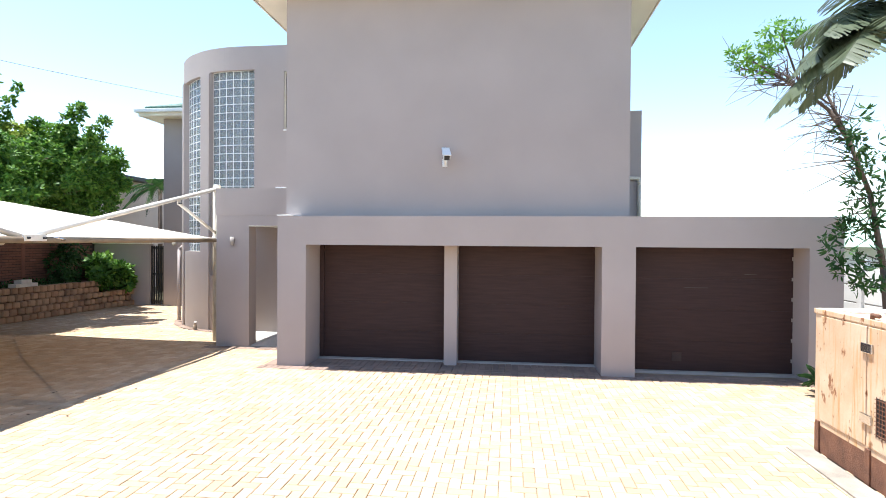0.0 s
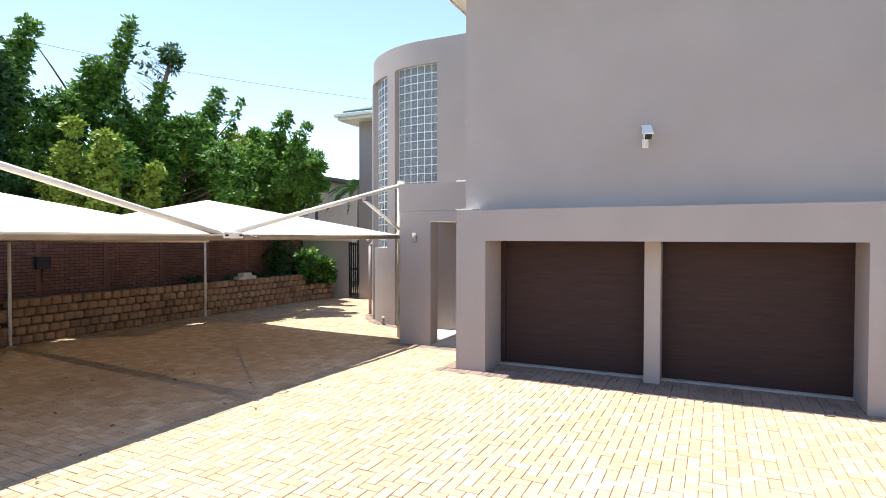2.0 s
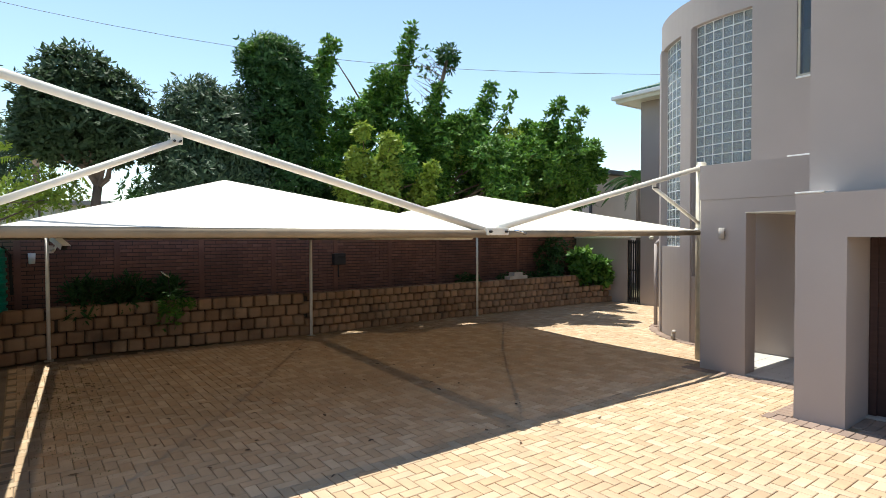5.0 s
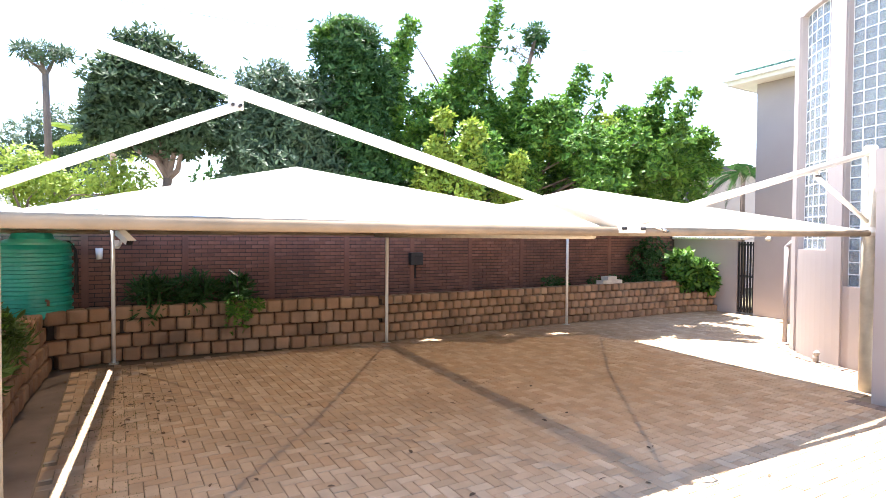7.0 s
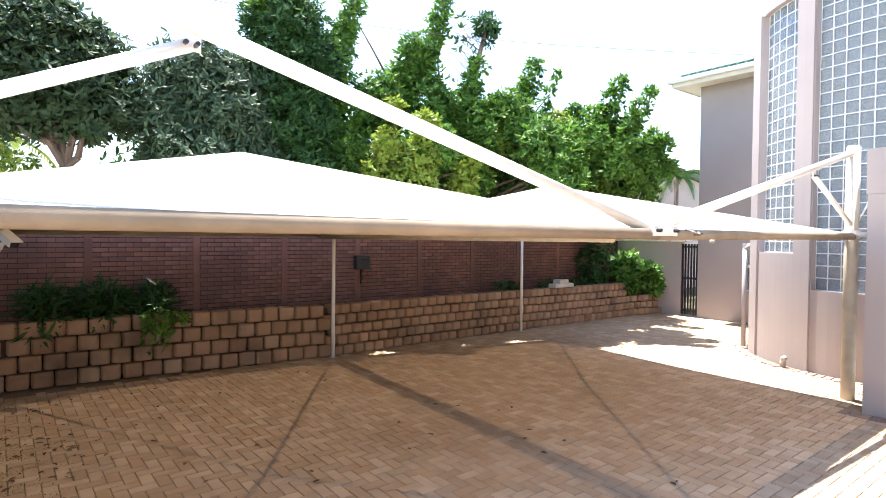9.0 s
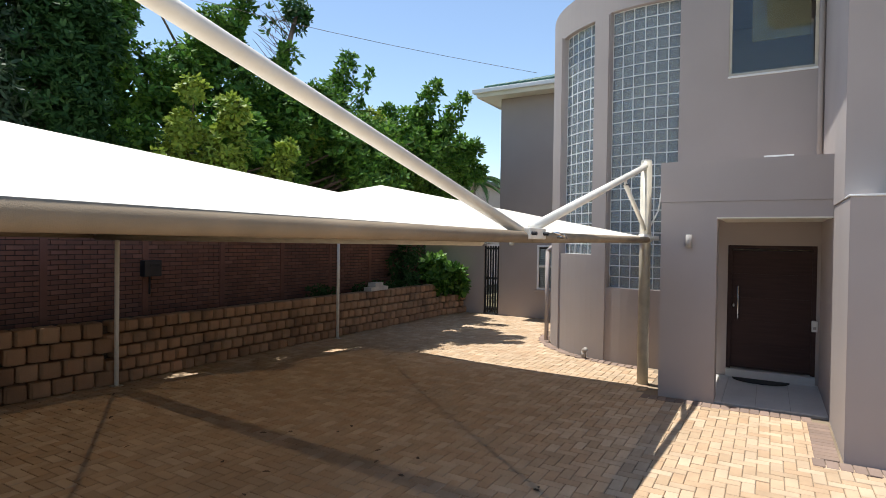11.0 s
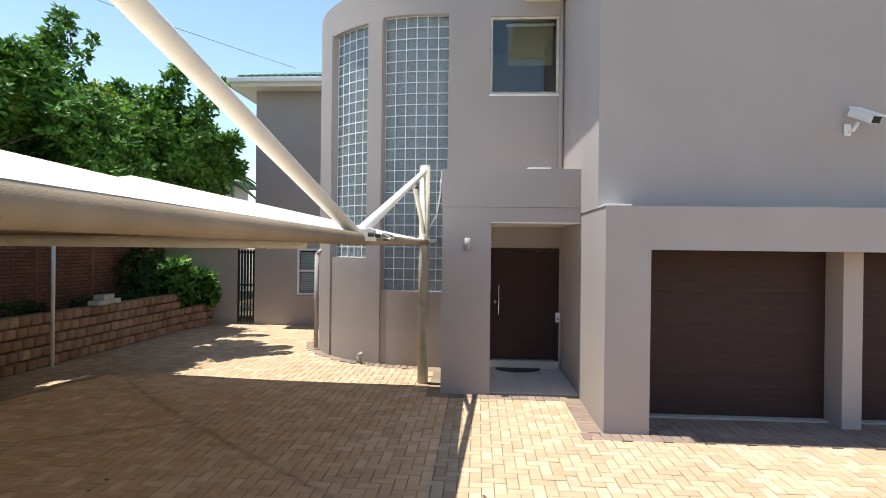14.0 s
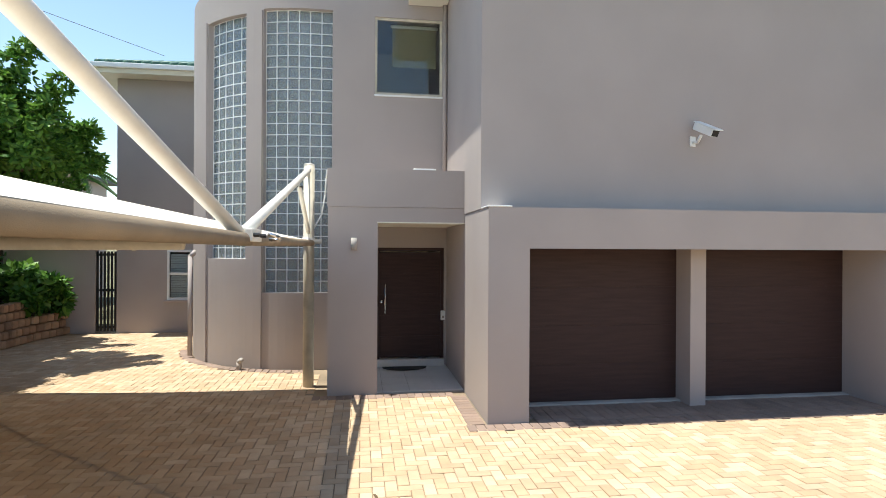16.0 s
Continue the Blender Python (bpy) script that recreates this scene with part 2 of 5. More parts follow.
# ---- builders ----
def box(bm, x0, x1, y0, y1, z0, z1, bevel=0.0):
    m = Matrix.LocRotScale(((x0 + x1) / 2, (y0 + y1) / 2, (z0 + z1) / 2), None, (x1 - x0, y1 - y0, z1 - z0))
    r = bmesh.ops.create_cube(bm, size=1, matrix=m)
    if bevel:
        es = list({e for v in r["verts"] for e in v.link_edges})
        bmesh.ops.bevel(bm, geom=es, offset=bevel, segments=2, affect="EDGES", profile=0.6)
    return bm


def tube(bm, p, q, r, r2=None, seg=12, caps=True):
    p, q = Vector(p), Vector(q)
    d = q - p
    m = Matrix.Translation((p + q) / 2) @ d.to_track_quat("Z", "Y").to_matrix().to_4x4()
    bmesh.ops.create_cone(bm, cap_ends=caps, segments=seg, radius1=r, radius2=r if r2 is None else r2, depth=d.length, matrix=m)
    return bm


def bent(bm, pts, r, seg=10):
    for a, b in zip(pts, pts[1:]):
        tube(bm, a, b, r, seg=seg)
    for a in pts[1:-1]:
        bmesh.ops.create_uvsphere(bm, u_segments=seg, v_segments=6, radius=r, matrix=Matrix.Translation(a))
    return bm


def mesh_of(name, bm, material, smooth=False):
    me = bpy.data.meshes.new(name)
    bmesh.ops.recalc_face_normals(bm, faces=bm.faces)
    bm.to_mesh(me)
    bm.free()
    me.materials.append(material)
    if smooth:
        for p in me.polygons:
            p.use_smooth = True
    return me


def part(name, bm, material, parent=None, label="", smooth=False):
    ob = new(name, mesh_of(name, bm, material, smooth))
    if parent:
        ob.parent = parent
        ob.matrix_parent_inverse = parent.matrix_world.inverted()
    return tagged(ob, label)


def thing(name, label, category, at=(0, 0, 0), group="", kind=""):
    ob = new(name)
    ob.empty_display_size = 0.1
    ob.matrix_world = pose(*at)
    return tagged(ob, label, category, group, kind)


def structure(name, bm, material, label="", category="wall"):
    return tagged(part(name, bm, material), label, category, kind="structure")


B = bmesh.new

# ---- ground ----
bm = B()
bmesh.ops.create_grid(bm, x_segments=8, y_segments=8, size=400, matrix=Matrix.Translation((0, 0, -0.09)))
structure("ground", bm, EARTH, "dry open ground reaching to the horizon", "ground")
paving = structure("pavement", box(B(), -13.6, 6.6, -7.0, 19.5, -0.08, -0.012), BEDDING, "driveway bedded in sand with yellow clay pavers", "driveway")

# ---- house: garage ----
XL, XR, YF = -3.84, 5.66, 10.04          # garage front, left and right end, face
LINT, PARA = 2.185, 2.70
front = structure("wall_garage_front", box(B(), XL, XR, YF, 11.3, LINT, PARA), PLASTER, "taupe plastered garage front with three door openings")
for a in ((XL, -3.31, YF), (1.87, 2.42, YF), (5.14, XR, YF), (-0.858, -0.625, 10.48)):
    part("pier", box(B(), a[0], a[1], a[2], 11.3, -0.05, LINT), PLASTER, front)
structure("wall_garage_side", box(B(), XL, XL + 0.25, 11.3, 18.0, -0.05, PARA), PLASTER, "taupe plastered side wall of the garage")
structure("wall_garage_end", box(B(), XR - 0.25, XR, 10.85, 18.0, -0.05, PARA), PLASTER, "taupe plastered end wall of the garage")
structure("wall_garage_back", box(B(), XL + 0.25, XR - 0.25, 17.8, 18.0, -0.05, PARA), PLASTER)
structure("roof_garage", box(B(), XL + 0.25, XR - 0.25, 11.3, 17.8, 2.45, 2.60), CONCRETE, "flat concrete garage roof", "roof")
structure("floor_garage", box(B(), XL + 0.25, XR - 0.25, 11.21, 17.8, -0.05, 0.0), CONCRETE, "grey concrete garage floor", "floor")


def garage_door(x0, x1, y):
    ob = thing("garage_door", "closed dark brown garage door with horizontal wood grain", "garage door", ((x0 + x1) / 2, y, 0), "garage doors", "structure")
    n = 4
    h = (LINT - 0.005) / n
    for i in range(n):
        part("panel", box(B(), x0, x1, y, y + 0.05, 0.005 + i * h + 0.0006, 0.005 + (i + 1) * h - 0.0006, 0.001), WOOD, ob)
    part("threshold", box(B(), x0, x1, y - 0.13, y - 0.004, -0.03, 0.03, 0.008), CONCRETE, ob, "worn pale concrete threshold")
    return ob


garage_door(-3.31, -0.858, 10.84)
garage_door(-0.625, 1.87, 10.84)
# added strip in the door's colour, passes for the door's left edge
guide = thing("door_edge_strip", "added strip in the garage door's wood colour at its left edge", "rail", (-3.27, 10.8, 0))
part("rail", box(B(), -3.305, -3.225, 10.79, 10.836, 0.02, LINT - 0.005, 0.004), WOOD, guide)
gd = garage_door(2.42, 5.14, 10.56)
part("vent", box(B(), 3.16, 3.32, 10.545, 10.562, 0.19, 0.36, 0.004), MORTAR, gd, "small square vent plate")
for zz, xa, xb in ((1.72, 4.35, 4.55), (1.48, 3.35, 3.75)):
    part("scratch", box(B(), xa, xb, 10.558, 10.5605, zz, zz + 0.006), BASIN, gd, "pale scrape mark")
for zz in (0.25, 0.6, 0.95, 1.3, 1.65, 2.0):
    part("hinge", box(B(), 5.115, 5.135, 10.545, 10.565, zz - 0.03, zz + 0.03, 0.003), CONCRETE, gd, "pale guide bracket")
flash = thing("parapet_flashing", "white painted flashing on the garage parapet", "flashing", (-3.84, 10.3, 2.7))
part("strip", box(B(), XL - 0.01, XL + 0.30, YF - 0.012, 10.46, PARA + 0.002, PARA + 0.022, 0.005), WHITE, flash)

# ---- house: upper storey over the garage ----
UX0, UX1, UY0, UY1, EZ = -3.85, 2.39, 10.46, 18.0, 6.84
structure("wall_upper_front", box(B(), UX0, UX1, UY0, UY0 + 0.25, 2.704, EZ), PLASTER, "taupe plastered upper wall over the garage")
structure("wall_upper_side", box(B(), UX0, UX0 + 0.25, UY0 + 0.25, UY1, 2.704, EZ), PLASTER, "taupe plastered upper side wall")
structure("wall_upper_end", box(B(), UX1 - 0.25, UX1, UY0 + 0.25, UY1, 2.60, EZ), PLASTER)
structure("wall_upper_back", box(B(), UX0 + 0.25, UX1 - 0.25, UY1 - 0.25, UY1, 2.60, EZ), PLASTER)


def hip_roof(name, x0, x1, y0, y1, z, over, pitch, label, front=None):
    """Boxed eaves, fascia and a low hipped roof."""
    ob = thing(name, label, "roof", ((x0 + x1) / 2, (y0 + y1) / 2, z), kind="structure")
    X0, X1, Y0, Y1 = x0 - over, x1 + over, y0 - (front or over), y1 + over
    bm = B()
    box(bm, X0 + 0.03, X1 - 0.03, Y0 + 0.03, Y1 - 0.03, z, z + 0.03)
    part("soffit", bm, CREAM, ob, "cream painted soffit boards")
    for a in ((X0, X1, Y0, Y0 + 0.028), (X0, X1, Y1 - 0.028, Y1), (X0, X0 + 0.028, Y0 + 0.03, Y1 - 0.03), (X1 - 0.028, X1, Y0 + 0.03, Y1 - 0.03)):
        part("fascia", box(B(), *a, z - 0.02, z + 0.20, 0.004), CREAM, ob, "cream painted fascia board")
    for a in ((X0 - 0.10, X1 + 0.10, Y0 - 0.11, Y0 - 0.003), (X0 - 0.10, X0 - 0.003, Y0, Y1)):
        part("gutter", box(B(), *a, z + 0.09, z + 0.21, 0.02), WHITE, ob, "cream half-round gutter")
    h = min(X1 - X0, Y1 - Y0) / 2
    bm = B()
    o = 0.05
    zb, zt = z + 0.22, z + 0.22 + h * pitch
    if X1 - X0 < Y1 - Y0:
        ra, rb = ((X0 + X1) / 2, Y0 + h, zt), ((X0 + X1) / 2, Y1 - h, zt)
    else:
        ra, rb = (X0 + h, (Y0 + Y1) / 2, zt), (X1 - h, (Y0 + Y1) / 2, zt)
    c = [bm.verts.new(v) for v in ((X0 - o, Y0 - o, zb), (X1 + o, Y0 - o, zb), (X1 + o, Y1 + o, zb), (X0 - o, Y1 + o, zb))]
    a, b = bm.verts.new(ra), bm.verts.new(rb)
    if X1 - X0 < Y1 - Y0:
        fs = [(c[0], c[1], a), (c[1], c[2], b, a), (c[2], c[3], b), (c[3], c[0], a, b)]
    else:
        fs = [(c[0], c[1], b, a), (c[1], c[2], b), (c[2], c[3], a, b), (c[3], c[0], a)]
    for f in fs:
        bm.faces.new(f)
    bm.faces.new(c[::-1])
    part("roof_deck", bm, TILE_G, ob, "green roof tiles")
    # tile rolls along the visible front slope
    bm = B()
    n = int((X1 - X0) / 0.21)
    rise = (zt - zb) / h
    for i in range(n):
        x = X0 + (i + 0.5) * (X1 - X0) / n
        run = min(x - X0, X1 - x, h)
        if run > 0.15:
            tube(bm, (x, Y0 - o, zb + 0.012), (x, Y0 + run, zb + rise * run + 0.012), 0.055, seg=8)
    n = int((Y1 - Y0) / 0.21)
    for i in range(n):
        y = Y0 + (i + 0.5) * (Y1 - Y0) / n
        run = min(y - Y0, Y1 - y, h)
        if run > 0.15:
            tube(bm, (X0 - o, y, zb + 0.012), (X0 + run, y, zb + rise * run + 0.012), 0.055, seg=8)
    tagged(part("tile_rolls", bm, TILE_G, ob, "rolled green roof tiles", True), kind="stuff")
    return ob


hip_roof("roof_upper", UX0, UX1, UY0, UY1, EZ, 0.72, 0.35, "low hipped roof with cream boxed eaves over the garage wing", 0.46)
structure("wall_rear_block", box(B(), 2.0, 3.20, 13.2, 17.5, 2.60, 5.19), PLASTER, "taupe plastered rear block above the garage roof")
eb = thing("eaves_box", "cream boxed end of the eaves above the entrance window", "eaves", (-4.25, 13.3, 6.64), kind="structure")
part("box", box(B(), -4.57, -3.86, 13.05, 13.52 - 0.004, 6.64, 6.835, 0.008), CREAM, eb)
dp = thing("downpipe", "grey painted downpipe on the rear block", "downpipe", (3.18, 13.15, 2.6))
part("pipe", bent(B(), [(2.5, 13.14, 3.72), (3.13, 13.14, 3.68), (3.15, 13.14, 3.55), (3.15, 13.14, 2.60)], 0.04), POST, dp, smooth=True)

# ---- house: front-door wall, porch and round stair tower ----
WY = 13.52
DX0, DX1, DZ0, DZ1 = -5.125, -3.885, 0.15, 2.19
WX0, WX1, WZ0, WZ1 = -5.175, -3.937, 4.98, 6.39
TX, TY, TR, TT = -6.31, 16.14, 2.62, 0.28
TOP = 7.03
G1Z0, G1Z1, G2Z0, G2Z1, GX = 1.37, 6.46, 1.97, 6.41, -5.93
y1 = WY + 0.28
entrance = structure("wall_entrance", box(B(), GX, WX0, WY, y1, DZ1, TOP), PLASTER, "taupe plastered wall with the front door and a window above")
for a in ((TX, GX, -0.05, G1Z0), (TX, GX, G1Z1, TOP), (GX, DX0, -0.05, DZ1), (DX1, XL + 0.1, -0.05, DZ1), (WX0, UX0 + 0.1, DZ1, WZ0), (WX0, WX1, WZ1, TOP), (WX1, UX0 + 0.1, WZ0, TOP)):
    part("wall_section", box(B(), a[0], a[1], WY, y1, a[2], a[3]), PLASTER, entrance)


def arc_wall(bm, a0, a1, z0, z1, r0, r1, seg=None):
    n = seg or max(2, int((a1 - a0) / 3))
    rows = []
    for i in range(n + 1):
        a = radians(a0 + (a1 - a0) * i / n)
        rows.append([bm.verts.new((TX - r * math.sin(a), TY - r * math.cos(a), z)) for r, z in ((r1, z0), (r1, z1), (r0, z1), (r0, z0))])
    for p, q in zip(rows, rows[1:]):
        for k in range(4):
            bm.faces.new((p[k], q[k], q[(k + 1) % 4], p[(k + 1) % 4]))
    bm.faces.new(rows[0])
    bm.faces.new(rows[-1][::-1])
    return bm


A1, A2, A3 = 18.8, 26.2, 49.2
bm = B()
arc_wall(bm, 0, A1, -0.05, G1Z0, TR - TT, TR)
arc_wall(bm, 0, A1, G1Z1, TOP, TR - TT, TR)
arc_wall(bm, A1, A2, -0.05, TOP, TR - TT, TR)
arc_wall(bm, A2, A3, -0.05, G2Z0, TR - TT, TR)
arc_wall(bm, A2, A3, G2Z1, TOP, TR - TT, TR)
arc_wall(bm, A3, 110, -0.05, TOP, TR - TT, TR)
structure("wall_tower", bm, PLASTER, "round taupe plastered stair tower with two glass block windows")
bm = B()
arc_wall(bm, A1 + 0.3, A2 - 0.3, -0.05, G1Z1 - 0.03, TR, TR + 0.035)
arc_wall(bm, A3 + 0.3, A3 + 11, -0.05, G1Z1 - 0.03, TR, TR + 0.035)
structure("trim_tower_ribs", bm, PLASTER, "taupe plastered ribs beside the glass blocks", "trim")
bm = B()
box(bm, TX - 1.4, UX0, 14.2, 16.0, 6.70, 6.78)
box(bm, TX - 2.2, UX0, 16.0, 20.0, 6.70, 6.80)
structure("roof_tower", bm, CONCRETE, "flat concrete roof behind the tower parapet", "roof")
structure("wall_stair_back", box(B(), TX - 2.2, UX0, 16.4, 16.6, -0.05, 6.70), PLASTER_IN, "cream inner wall behind the tower")
structure("floor_stair", box(B(), TX - 1.2, UX0, 14.3, 16.4, -0.05, 0.1), TILE_F, "pale floor inside the entrance", "floor")
structure("wall_main_side", box(B(), TX - 2.35, TX - 2.1, 16.6, 22.0, -0.05, TOP), PLASTER)

# room behind the upper window
structure("floor_upper_room", box(B(), -6.0, UX0, 13.82, 16.4, 3.5, 3.6), BASIN, "dark upper room floor", "floor")
# added panel and rod; the olive imitates a blurred reflection in the glass
cur = thing("reflection_panel", "added olive panel that imitates a reflection in the window", "blind", (-4.4, 13.95, 6.4))
part("cloth", box(B(), -4.85, -4.03, 13.72, 13.726, 5.55, 6.31), REFLECTION, cur)
part("roller", tube(B(), (-4.88, 13.72, 6.305), (-4.0, 13.72, 6.305), 0.03), CREAM, cur, smooth=True)
win = thing("window_1", "fixed upper window with a weathered cream frame", "window", ((WX0 + WX1) / 2, WY, WZ0), kind="structure")
t = 0.045
for a in ((WX0, WX1, WZ0, WZ0 + t), (WX0, WX1, WZ1 - t, WZ1), (WX0, WX0 + t, WZ0 + t, WZ1 - t), (WX1 - t, WX1, WZ0 + t, WZ1 - t)):
    part("window_frame", box(B(), a[0], a[1], WY + 0.02, WY + 0.08, a[2], a[3], 0.006), POST, win)
pn = part("pane", box(B(), WX0 + t, WX1 - t, WY + 0.045, WY + 0.053, WZ0 + t, WZ1 - t), GLASS, win)
pn.visible_shadow = False
part("window_sill", box(B(), WX0 - 0.01, WX1 + 0.01, WY - 0.018, WY + 0.02, WZ0 - 0.035, WZ0 - 0.003, 0.006), WHITE, win, "white painted sill")


def glass_blocks(name, z0, z1, cells, label):
    """cells: per column the block's pose on plan; blocks stand in courses between white joints."""
    ob = thing(name, label, "window", (*cells[0].translation[:2], z0), kind="structure")
    rows = round((z1 - z0) / 0.2)
    h = (z1 - z0) / rows
    bm = B()
    for c in cells:
        for s in ((-1, 1) if c is cells[0] else (-1,)):
            bmesh.ops.create_cube(bm, size=1, matrix=c @ Matrix.LocRotScale((s * 0.1, 0.0, (z0 + z1) / 2), None, (0.014, 0.05, z1 - z0)))
        for k in range(rows + 1):
            bmesh.ops.create_cube(bm, size=1, matrix=c @ Matrix.LocRotScale((0, 0.002, z0 + k * h), None, (0.2, 0.05, 0.014)))
    part("joint", bm, WHITE, ob, "white grout joints")
    bm = B()
    box(bm, -0.091, 0.091, -0.035, 0.035, -h / 2 + 0.009, h / 2 - 0.009, 0.014)
    me = mesh_of("glass_block", bm, GLASS_B)
    for c in cells:
        for k in range(rows):
            o = new("glass_block", me)
            o.parent = ob
            o.matrix_parent_inverse = ob.matrix_world.inverted()
            o.matrix_basis = c @ Matrix.Translation((0, 0.012, z0 + (k + 0.5) * h))
            o.visible_shadow = False
    return ob


def arc_cell(a, r):
    return pose(TX - r * math.sin(radians(a)), TY - r * math.cos(radians(a)), 0, 0, 0, -a)


rg = TR - 0.13
step = math.degrees(0.2 / rg)
cells = [pose(GX - 0.1 - 0.2 * i, WY + 0.13, 0) for i in range(2)] + [arc_cell(0.46 + step * (i + 0.5), rg) for i in range(4)]
glass_blocks("window_2", G1Z0, G1Z1, cells, "tall window of square clear glass blocks with white joints")
n2 = 5
glass_blocks("window_3", G2Z0, G2Z1, [arc_cell(A2 + (i + 0.5) * (A3 - A2) / n2, rg) for i in range(n2)], "curved tall window of square glass blocks with white joints")

# porch: a screen wall and slab before the front door
PX0, PX1, PY, PT = -5.89, XL, 11.665, 0.33
OX0, OZ = -5.16, 2.575
bm = B()
box(bm, PX0, OX0, PY, PY + PT, -0.05, 2.79)
box(bm, OX0, PX1 - 0.002, PY, PY + PT, OZ, 2.79)
box(bm, PX0, PX1 - 0.002, PY + PT, WY, 2.60, 2.79)
structure("wall_porch", bm, PLASTER, "taupe plastered porch screen with an opening to the front door")
structure("wall_porch_top", box(B(), PX0 - 0.012, PX1 - 0.002, PY - 0.012, WY, 2.792, 3.36), PLASTER, "taupe plastered porch parapet")
structure("ceiling_porch", box(B(), OX0, PX1 - 0.004, PY + PT, WY - 0.002, 2.565, 2.598), CREAM, "cream porch ceiling", "ceiling")
structure("trim_porch", box(B(), OX0 - 0.01, PX1 - 0.004, PY - 0.004, PY + PT - 0.004, OZ - 0.02, OZ - 0.002), CREAM, "cream lining of the porch lintel", "trim")
floor_p = structure("floor_porch", box(B(), PX0, PX1, PY + 0.02, WY, -0.05, 0.012), CONCRETE, "pale tiled porch floor", "floor")
for i in range(5):
    for j in range(4):
        x0, y0 = PX0 + i * 0.41, PY + 0.03 + j * 0.46
        part("tile", box(B(), x0 + 0.003, min(x0 + 0.407, PX1 - 0.005), y0 + 0.003, y0 + 0.457, 0.0, 0.024, 0.002), TILE_F, floor_p)

door = thing("door_1", "closed wide dark brown front door with horizontal grain", "door", ((DX0 + DX1) / 2, WY + 0.05, 0.1), kind="structure")
n = 5
h = (DZ1 - DZ0 - 0.1) / n
for i in range(n):
    part("panel", box(B(), DX0 + 0.06, DX1 - 0.06, WY + 0.07, WY + 0.12, DZ0 + 0.02 + i * h + 0.0006, DZ0 + 0.02 + (i + 1) * h - 0.0006, 0.001), WOOD, door)
for a in ((DX0, DX0 + 0.06, DZ0, DZ1), (DX1 - 0.06, DX1, DZ0, DZ1), (DX0 + 0.06, DX1 - 0.06, DZ1 - 0.06, DZ1)):
    part("door_frame", box(B(), a[0], a[1], WY + 0.03, WY + 0.13, a[2], a[3], 0.004), WOOD, door, "dark wooden door frame")
part("door_step", box(B(), DX0, DX1, WY - 0.06, WY + 0.14, 0.0, DZ0, 0.006), TILE_F, door, "pale tiled door step")
hd = part("door_handle", tube(B(), (DX0 + 0.16, WY + 0.02, 0.98), (DX0 + 0.16, WY + 0.02, 1.52), 0.016), CHROME, door, "long vertical brushed steel pull handle", True)
for zz in (1.05, 1.45):
    part("standoff", tube(B(), (DX0 + 0.16, WY + 0.02, zz), (DX0 + 0.16, WY + 0.075, zz), 0.011), CHROME, hd, smooth=True)
part("lock", tube(B(), (DX0 + 0.09, WY + 0.05, 1.2), (DX0 + 0.09, WY + 0.075, 1.2), 0.03, seg=20), CHROME, door, "round steel lock rose", True)
keyb = thing("intercom", "small white intercom box beside the front door", "intercom", (DX1 + 0.0, WY, 0.9))
part("case", box(B(), DX1 - 0.06, DX1 + 0.02, WY - 0.045, WY + 0.028, 0.86, 1.03, 0.012), WHITE, keyb)
part("button", box(B(), DX1 - 0.04, DX1, WY - 0.053, WY - 0.044, 0.90, 0.94, 0.003), CONCRETE, keyb)
door_mat = thing("door_mat", "dark half-round rubber door mat on the porch tiles", "door mat", (-4.6, 13.15, 0.03))
bm = B()
c0 = [bm.verts.new((-4.62 + 0.40 * math.cos(a), 13.40 - 0.30 * math.sin(a), 0.027)) for a in np.linspace(0, math.pi, 24)]
f = bm.faces.new(c0)
ex = bmesh.ops.extrude_face_region(bm, geom=[f])
for v in ex["geom"]:
    if isinstance(v, bmesh.types.BMVert):
        v.co.z += 0.015
part("mat", bm, BLACK, door_mat)

lamp = thing("wall_lamp", "small grey metal up-and-down wall lamp on the porch", "wall lamp", (-5.51, PY, 2.15))
part("bracket", box(B(), -5.54, -5.48, PY - 0.02, PY + 0.002, 2.20, 2.28, 0.004), CHROME, lamp)
part("shade", tube(B(), (-5.51, PY - 0.065, 2.15), (-5.51, PY - 0.065, 2.33), 0.042, seg=20), CONCRETE, lamp, "weathered grey cylinder", True)
wp = thing("downpipe", "taupe painted rainwater downpipe in the corner", "downpipe", (-3.9, 13.45, 3.36))
part("pipe", tube(B(), (-3.90, 13.44, 3.36), (-3.90, 13.44, 6.72), 0.04, seg=14), PLASTER, wp, smooth=True)
rb = thing("roof_plate", "short white plate lying on the porch roof", "plate", (-4.45, 12.0, 3.36))
part("plate", box(B(), -4.62, -4.28, 11.75, 12.0, 3.362, 3.395, 0.006), WHITE, rb)


